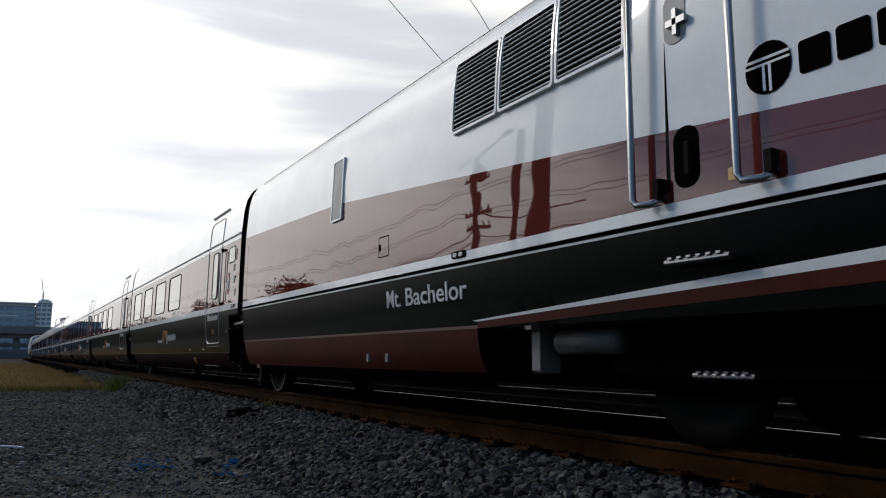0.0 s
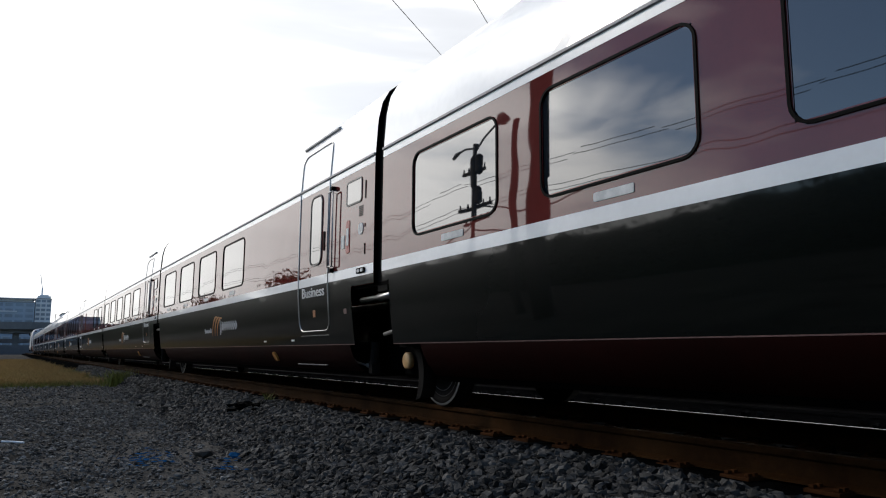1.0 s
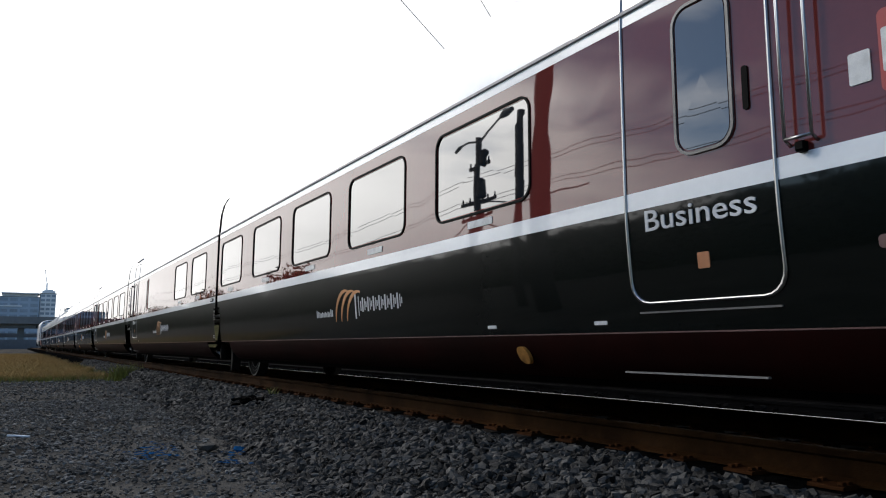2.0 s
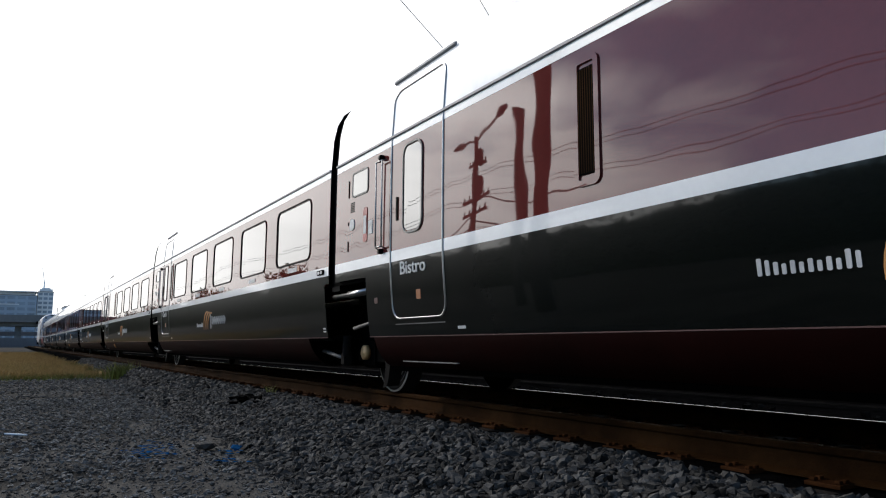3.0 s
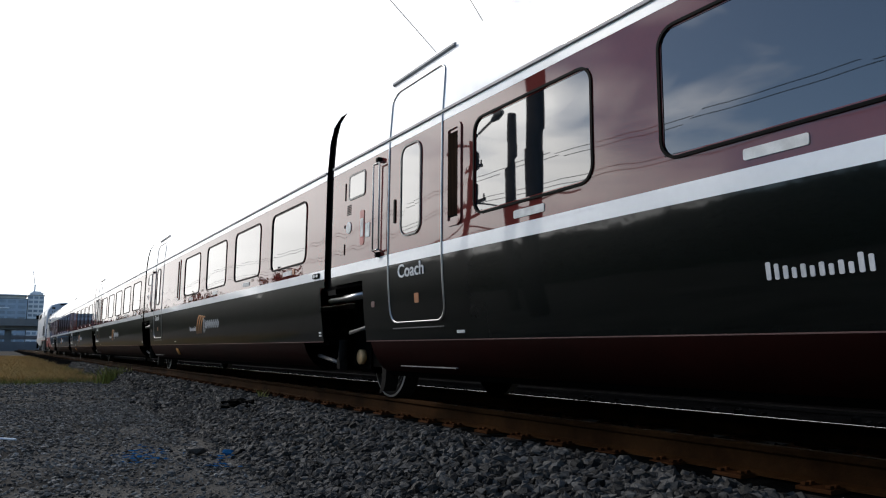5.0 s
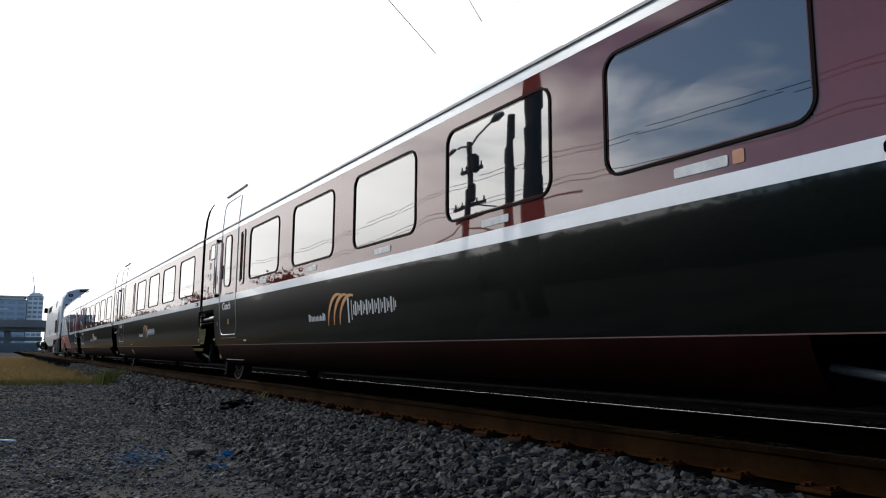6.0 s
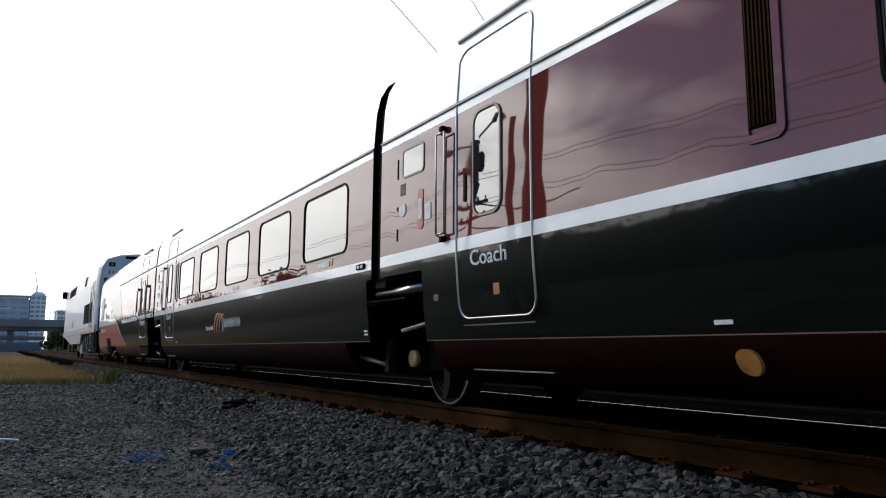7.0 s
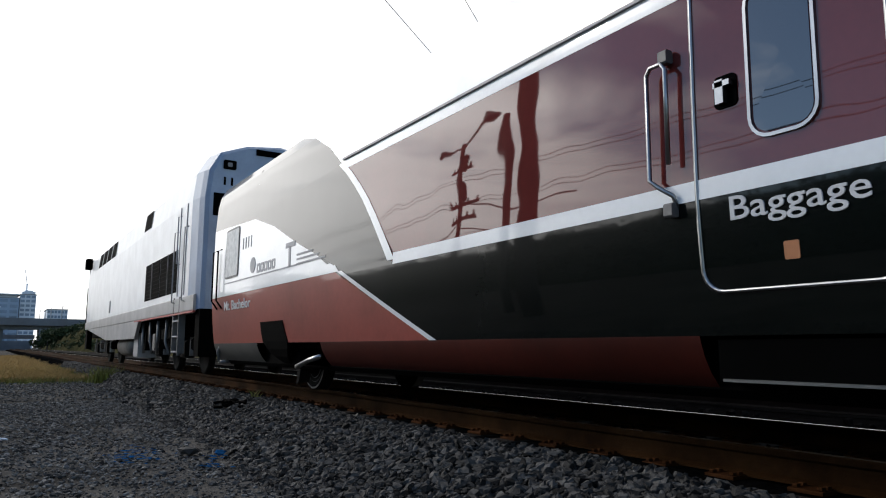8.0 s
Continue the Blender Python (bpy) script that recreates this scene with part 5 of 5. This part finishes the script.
office = block("office_building", "long blue-grey office building with window bands", -740, -700, -15, 14.6, 41.0, BUILDING, 9, 4)
part("penthouse", Geo().box(-736, -704, -12, 13, 41.6, 44.0), PALE, office, "pale recessed top storey")
part("roof_band", Geo().box(-738, -699.5, -13.5, 14.4, 44.0, 44.8), PALE, office, "pale roof edge")
part("terrace", Geo().box(-704, -699, -15, 2.0, 33.0, 33.9), PALE, office, "pale terrace edge")
block("office_wing", "lower blue-grey wing beside the office building", -735, -700, -60, -15.8, 30.5, BUILDING, 7, 6)
tower = block("office_tower", "blue-grey glass office tower under a construction crane", -732, -703, 15.2, 27.0, 44.5, PALE, 12, 3)
part("crown", Geo().box(-730, -704, 16.4, 26.2, 45.1, 47.2).box(-728, -706, 18.0, 24.5, 47.2, 48.4), PALE, tower, "stepped pale crown")
block("low_building", "pale mid-rise building beyond the viaduct", -640, -600, 30.8, 44, 27.8, PALE, 8, 6)
crane = thing("tower_crane", "thin tower crane above the office tower", "crane")
part("mast", Geo().box(-719, -717.8, 19.2, 20.4, 48.4, 55), PALE, crane)
part("jib", Geo().tube([(-718, 19.8, 54), (-718, 17.6, 67)], 0.35, 6), PALE, crane)
via = thing("viaduct", "grey concrete road viaduct on piers", "viaduct")
part("deck", Geo().box(-292, -276, -160, 60, 7.7, 9.1), CONCRETE, via, "concrete deck")
part("girder", Geo().box(-290, -278.5, -160, 60, 6.5, 7.7), CONCRETE, via, "shaded girder")
part("lower_deck", Geo().box(-310, -300, -160, 12, 3.6, 4.9), CONCRETE, via, "lower ramp deck behind the piers")
part("parapet", Geo().box(-276.4, -276, -160, 60, 9.1, 10.1), CONCRETE, via, "concrete parapet")
for y in range(-150, 8, 10):
    part("pier", Geo().box(-286, -282, y, y + 2.0, -0.6, 6.5, 0.3), CONCRETE, via, "concrete pier")
part("abutment", Geo().box(-292, -277, 12.2, 60, -0.6, 6.5), CONCRETE, via, "abutment")
for y, h in ((12.2, 4.0), (13.8, 3.2), (15.5, 5.0), (18.8, 5.5)):
    lp = thing("lamp_post", "thin grey lamp post on the viaduct", "lamp post", "viaduct lamps")
    part("pole", Geo().tube([(-280, y, 9.0), (-280, y, 9.0 + h)], 0.14, 6), GUTTER, lp)
    part("arm", Geo().tube([(-280, y, 9.0 + h), (-280, y + 1.6, 9.2 + h)], 0.09, 6), GUTTER, lp)
g = Geo()
bk = [(-270 + i * 8, 3 if i % 2 else 4) for i in range(30)]
vs = []
for x, k in bk:
    a = 11.6
    hh = 5.2 * min(1.0, max(0.12, (-x - 40) / 130)) + 0.5 * noise.noise((x * 0.05, 0, 0))
    vs += [(x, a, -0.55), (x, a + 2.2, hh * 0.6), (x, a + 4.5, hh), (x, a + 60, hh + 1.5)]
g.add(vs, [(i * 4 + j, (i + 1) * 4 + j, (i + 1) * 4 + j + 1, i * 4 + j + 1) for i in range(len(bk) - 1) for j in range(3)])
lone("embankment", g, BANK, "grassy olive embankment beyond the tracks", "embankment", kind="structure", smooth=True)
wall = lone("boundary_wall", Geo().box(-262, -260, -40, 9.5, -0.6, 2.4), CONCRETE, "long grey low wall under the viaduct", "wall", kind="structure")


def clump(geo, cx, cy, cz, r, count, leaf, rng):
    for i in range(count):
        d = Vector((rng.gauss(0, 1), rng.gauss(0, 1), rng.gauss(0, 0.8))).normalized() * r * rng.uniform(0.55, 1.0)
        p = Vector((cx, cy, cz)) + d
        a = Vector((rng.gauss(0, 1), rng.gauss(0, 1), rng.gauss(0, 1))).normalized() * leaf
        b = a.orthogonal().normalized() * leaf * 0.6
        geo.add([p - a, p + b, p + a, p - b], [(0, 1, 2, 3)])


rng = random.Random(12)
for i, (x, y, z, r) in enumerate(((-215, 11.6, 2.2, 2.6), (-206, 12.8, 3.6, 2.8), (-196, 13.6, 3.6, 2.4), (-184, 15.5, 4.4, 1.8), (-228, 10.8, 1.4, 1.8), (-170, 17, 4.6, 1.7))):
    b = thing("bush", "dark green rounded bush on the embankment", "bush", "embankment bushes")
    g = Geo()
    for k in range(5):
        clump(g, x + rng.gauss(0, r * 0.5), y + rng.gauss(0, r * 0.5), z + rng.uniform(-0.3, 0.5) * r * 0.5, r * 0.6, 130, 0.32, rng)
    part("crown", g, BUSH, b)
    part("stem", Geo().tube([(x, y, z - r * 1.2), (x + 0.1, y, z)], [0.2, 0.08], 7), WOOD, b)

scrub = Geo()
for i in range(70):
    x = -255 + i * 2.6 + rng.uniform(-1, 1)
    lift = 5.2 * min(1.0, max(0.12, (-x - 40) / 130))
    u = rng.uniform(0.3, 4.5)
    clump(scrub, x, 11.6 + u, lift * min(1.0, u * 0.26) + 0.1, rng.uniform(0.5, 1.2), 45, 0.22, rng)
lone("scrub", scrub, BUSH, "low dark scrub scattered over the embankment", "scrub", kind="stuff")

# ------------------------------------------------------------------ behind the camera, mirrored in the train's side
def utility_pole(x, y, h, r, arms, lamp, label):
    p = thing("utility_pole", label, "utility pole", "utility poles")
    part("pole", Geo().tube([(x, y, HEIGHT - 0.3), (x, y, h)], [r, r * 0.7], 12), WOOD, p, "", True)
    for z, half_len in arms:
        a = part("crossarm", Geo().box(x - half_len, x + half_len, y - 0.14, y - 0.02, z - 0.07, z + 0.07), WOOD, p)
        for k in (-0.92, -0.5, 0.5, 0.92):
            part("insulator", Geo().tube([(x + k * half_len, y - 0.08, z + 0.07), (x + k * half_len, y - 0.08, z + 0.28)], [0.05, 0.03], 8), RUBBER, a)
    if lamp:
        part("lamp_arm", Geo().tube([(x, y, h - 0.3), (x + lamp * 0.7, y, h + 0.15), (x + lamp * 1.9, y, h + 0.55)], 0.05, 8), DULL, p)
        part("lamp_head", Geo().tube([(x + lamp * 1.8, y, h + 0.52), (x + lamp * 2.2, y, h + 0.62), (x + lamp * 2.65, y, h + 0.68)], [0.08, 0.19, 0.11], 10), DULL, p)
    return p


utility_pole(-27.5, -11.5, 10.5, 0.19, ((9.1, 0.9), (7.3, 1.35), (6.6, 1.2)), 1, "wooden utility pole with crossarms and street lamp")
drops = thing("service_cables", "slack service cables slung from the utility pole", "cable")
for i, (dz, ex, ez) in enumerate(((6.6, -36.0, 5.2), (6.0, -37.0, 4.0), (5.2, -35.0, 4.6), (4.8, -38.0, 3.0), (7.4, -20.0, 6.6), (6.2, -19.0, 5.4))):
    mid = ((-27.5 + ex) / 2, -11.6, (dz + ez) / 2 - 0.5)
    part("cable", Geo().tube([(-27.5, -11.6, dz), mid, (ex, -11.6, ez)], 0.035, 6), WIRE, drops)
for tx, tz in ((-27.15, 7.5), (-27.05, 9.0)):
    part("transformer", Geo().tube([(tx, -11.5, tz - 0.1), (tx, -11.5, tz), (tx, -11.5, tz + 0.75), (tx, -11.5, tz + 0.85)], [0.07, 0.19, 0.19, 0.07], 12), WOOD, drops, "grey transformer drum")
part("lamp_arm", Geo().tube([(-27.5, -11.5, 10.3), (-28.3, -11.5, 10.45), (-28.9, -11.5, 10.4)], 0.05, 8), DULL, drops)
part("lamp_head", Geo().tube([(-28.8, -11.5, 10.42), (-29.1, -11.5, 10.36), (-29.4, -11.5, 10.22)], [0.06, 0.10, 0.07], 10), DULL, drops)
utility_pole(-13.4, -4.2, 11.5, 0.265, (), 0, "stout bare wooden pole")
utility_pole(-16.75, -6.0, 7.7, 0.175, (), 0, "short cut-off wooden pole beside the lot")
for z, y in ((8.75, -11.6), (7.55, -11.6), (5.95, -11.6)):
    for k in (-1, 1):
        pts = [(-140 + i * 6.5, y + k * 0.0 - 0.1, z + 0.1 * k + 0.9 * (((-140 + i * 6.5 + 27.5) % 45) / 45 - 0.5) ** 2 * 4 - 0.9) for i in range(30)]
        lone("power_line", Geo().tube(pts, 0.013, 5), WIRE, "thin sagging overhead power line", "cable", "power lines")
utility_pole(-35.0, 31.5, 9.3, 0.16, ((9.0, 1.3),), 0, "wooden utility pole beyond the tracks")
utility_pole(-2.6, -7.0, 9.3, 0.16, ((9.0, 1.3),), 0, "wooden utility pole behind the gravel lot")
for dx, dy in ((0.0, 0.0), (1.0, 1.7)):
    lone("overhead_wire", Geo().tube([(-2.6 + dx, -7.0 + dy * 0.3, 9.05), (-14.9 + dx, 7.5 + dy, 9.0), (-16.8 + dx * 0.9, 9.8 + dy, 9.0), (-35.0 + dx * 0.9, 31.5, 9.05)], 0.010, 5), WIRE, "thin overhead wire across the sky", "cable", "overhead wires")
def hedge(x0, x1, y, tall, rough, seed, gaps=0.0):
    """A dense row of trees: a dark heart under many small leaf clumps."""
    rng = random.Random(seed)
    g = Geo()
    step = 1.8
    top = []
    for i in range(int((x1 - x0) / step)):
        x = x0 + i * step + rng.uniform(-0.8, 0.8)
        h = max(1.5, tall + rough * noise.noise((x * 0.06, seed, 0)) * 2 + rng.uniform(-0.15, 0.15) - (gaps if noise.noise((x * 0.03, seed, 5)) > 0.25 else 0.0))
        top.append((x, h * 0.95))
        for q in range(3):
            clump(g, x, y + rng.gauss(0, 0.8), h * (0.2 + 0.3 * q), h * 0.26, 90, 0.28, rng)
    n = len(top)
    g.add([(x, y - 0.6, -0.6) for x, h in top] + [(x, y - 0.6, h) for x, h in top] + [(x, y - 2.5, -0.6) for x, h in top] + [(x, y - 2.0, h - 0.6) for x, h in top],
          [(i, i + 1, n + i + 1, n + i) for i in range(n - 1)] + [(n + i, n + i + 1, 3 * n + i + 1, 3 * n + i) for i in range(n - 1)] + [(2 * n + i, 2 * n + i + 1, 3 * n + i + 1, 3 * n + i) for i in range(n - 1)])
    lone("tree_line", g, BUSH, "dense dark row of trees beyond the gravel lot", "trees", kind="stuff")


hedge(-110, 80, -34, 7.2, 0.35, 5)
hedge(-330, -62, -18, 7.5, 2.0, 8, 3.5)


# ------------------------------------------------------------------ the train runs past
JOINT_X = [(0.0, -64.66), (0.5, -55.97), (1.0, -46.16), (1.5, -36.43), (3.0, -8.06), (3.5, 2.01), (4.0, 11.40), (4.5, 21.38),
           (6.0, 51.40), (6.5, 61.55), (7.0, 72.13), (7.5, 81.84), (8.0, 91.74)]


def motions():
    for k, car in JOINT.items():
        back = 13.14 * (k if k < 8 else 7)
        walk(car, [(t, pose(x - back, TRACK_Y, 0)) for t, x in JOINT_X])
    walk(engine, [(t, pose(x - 13.14 * 7 - 13.72, TRACK_Y, 0)) for t, x in JOINT_X])


motions()
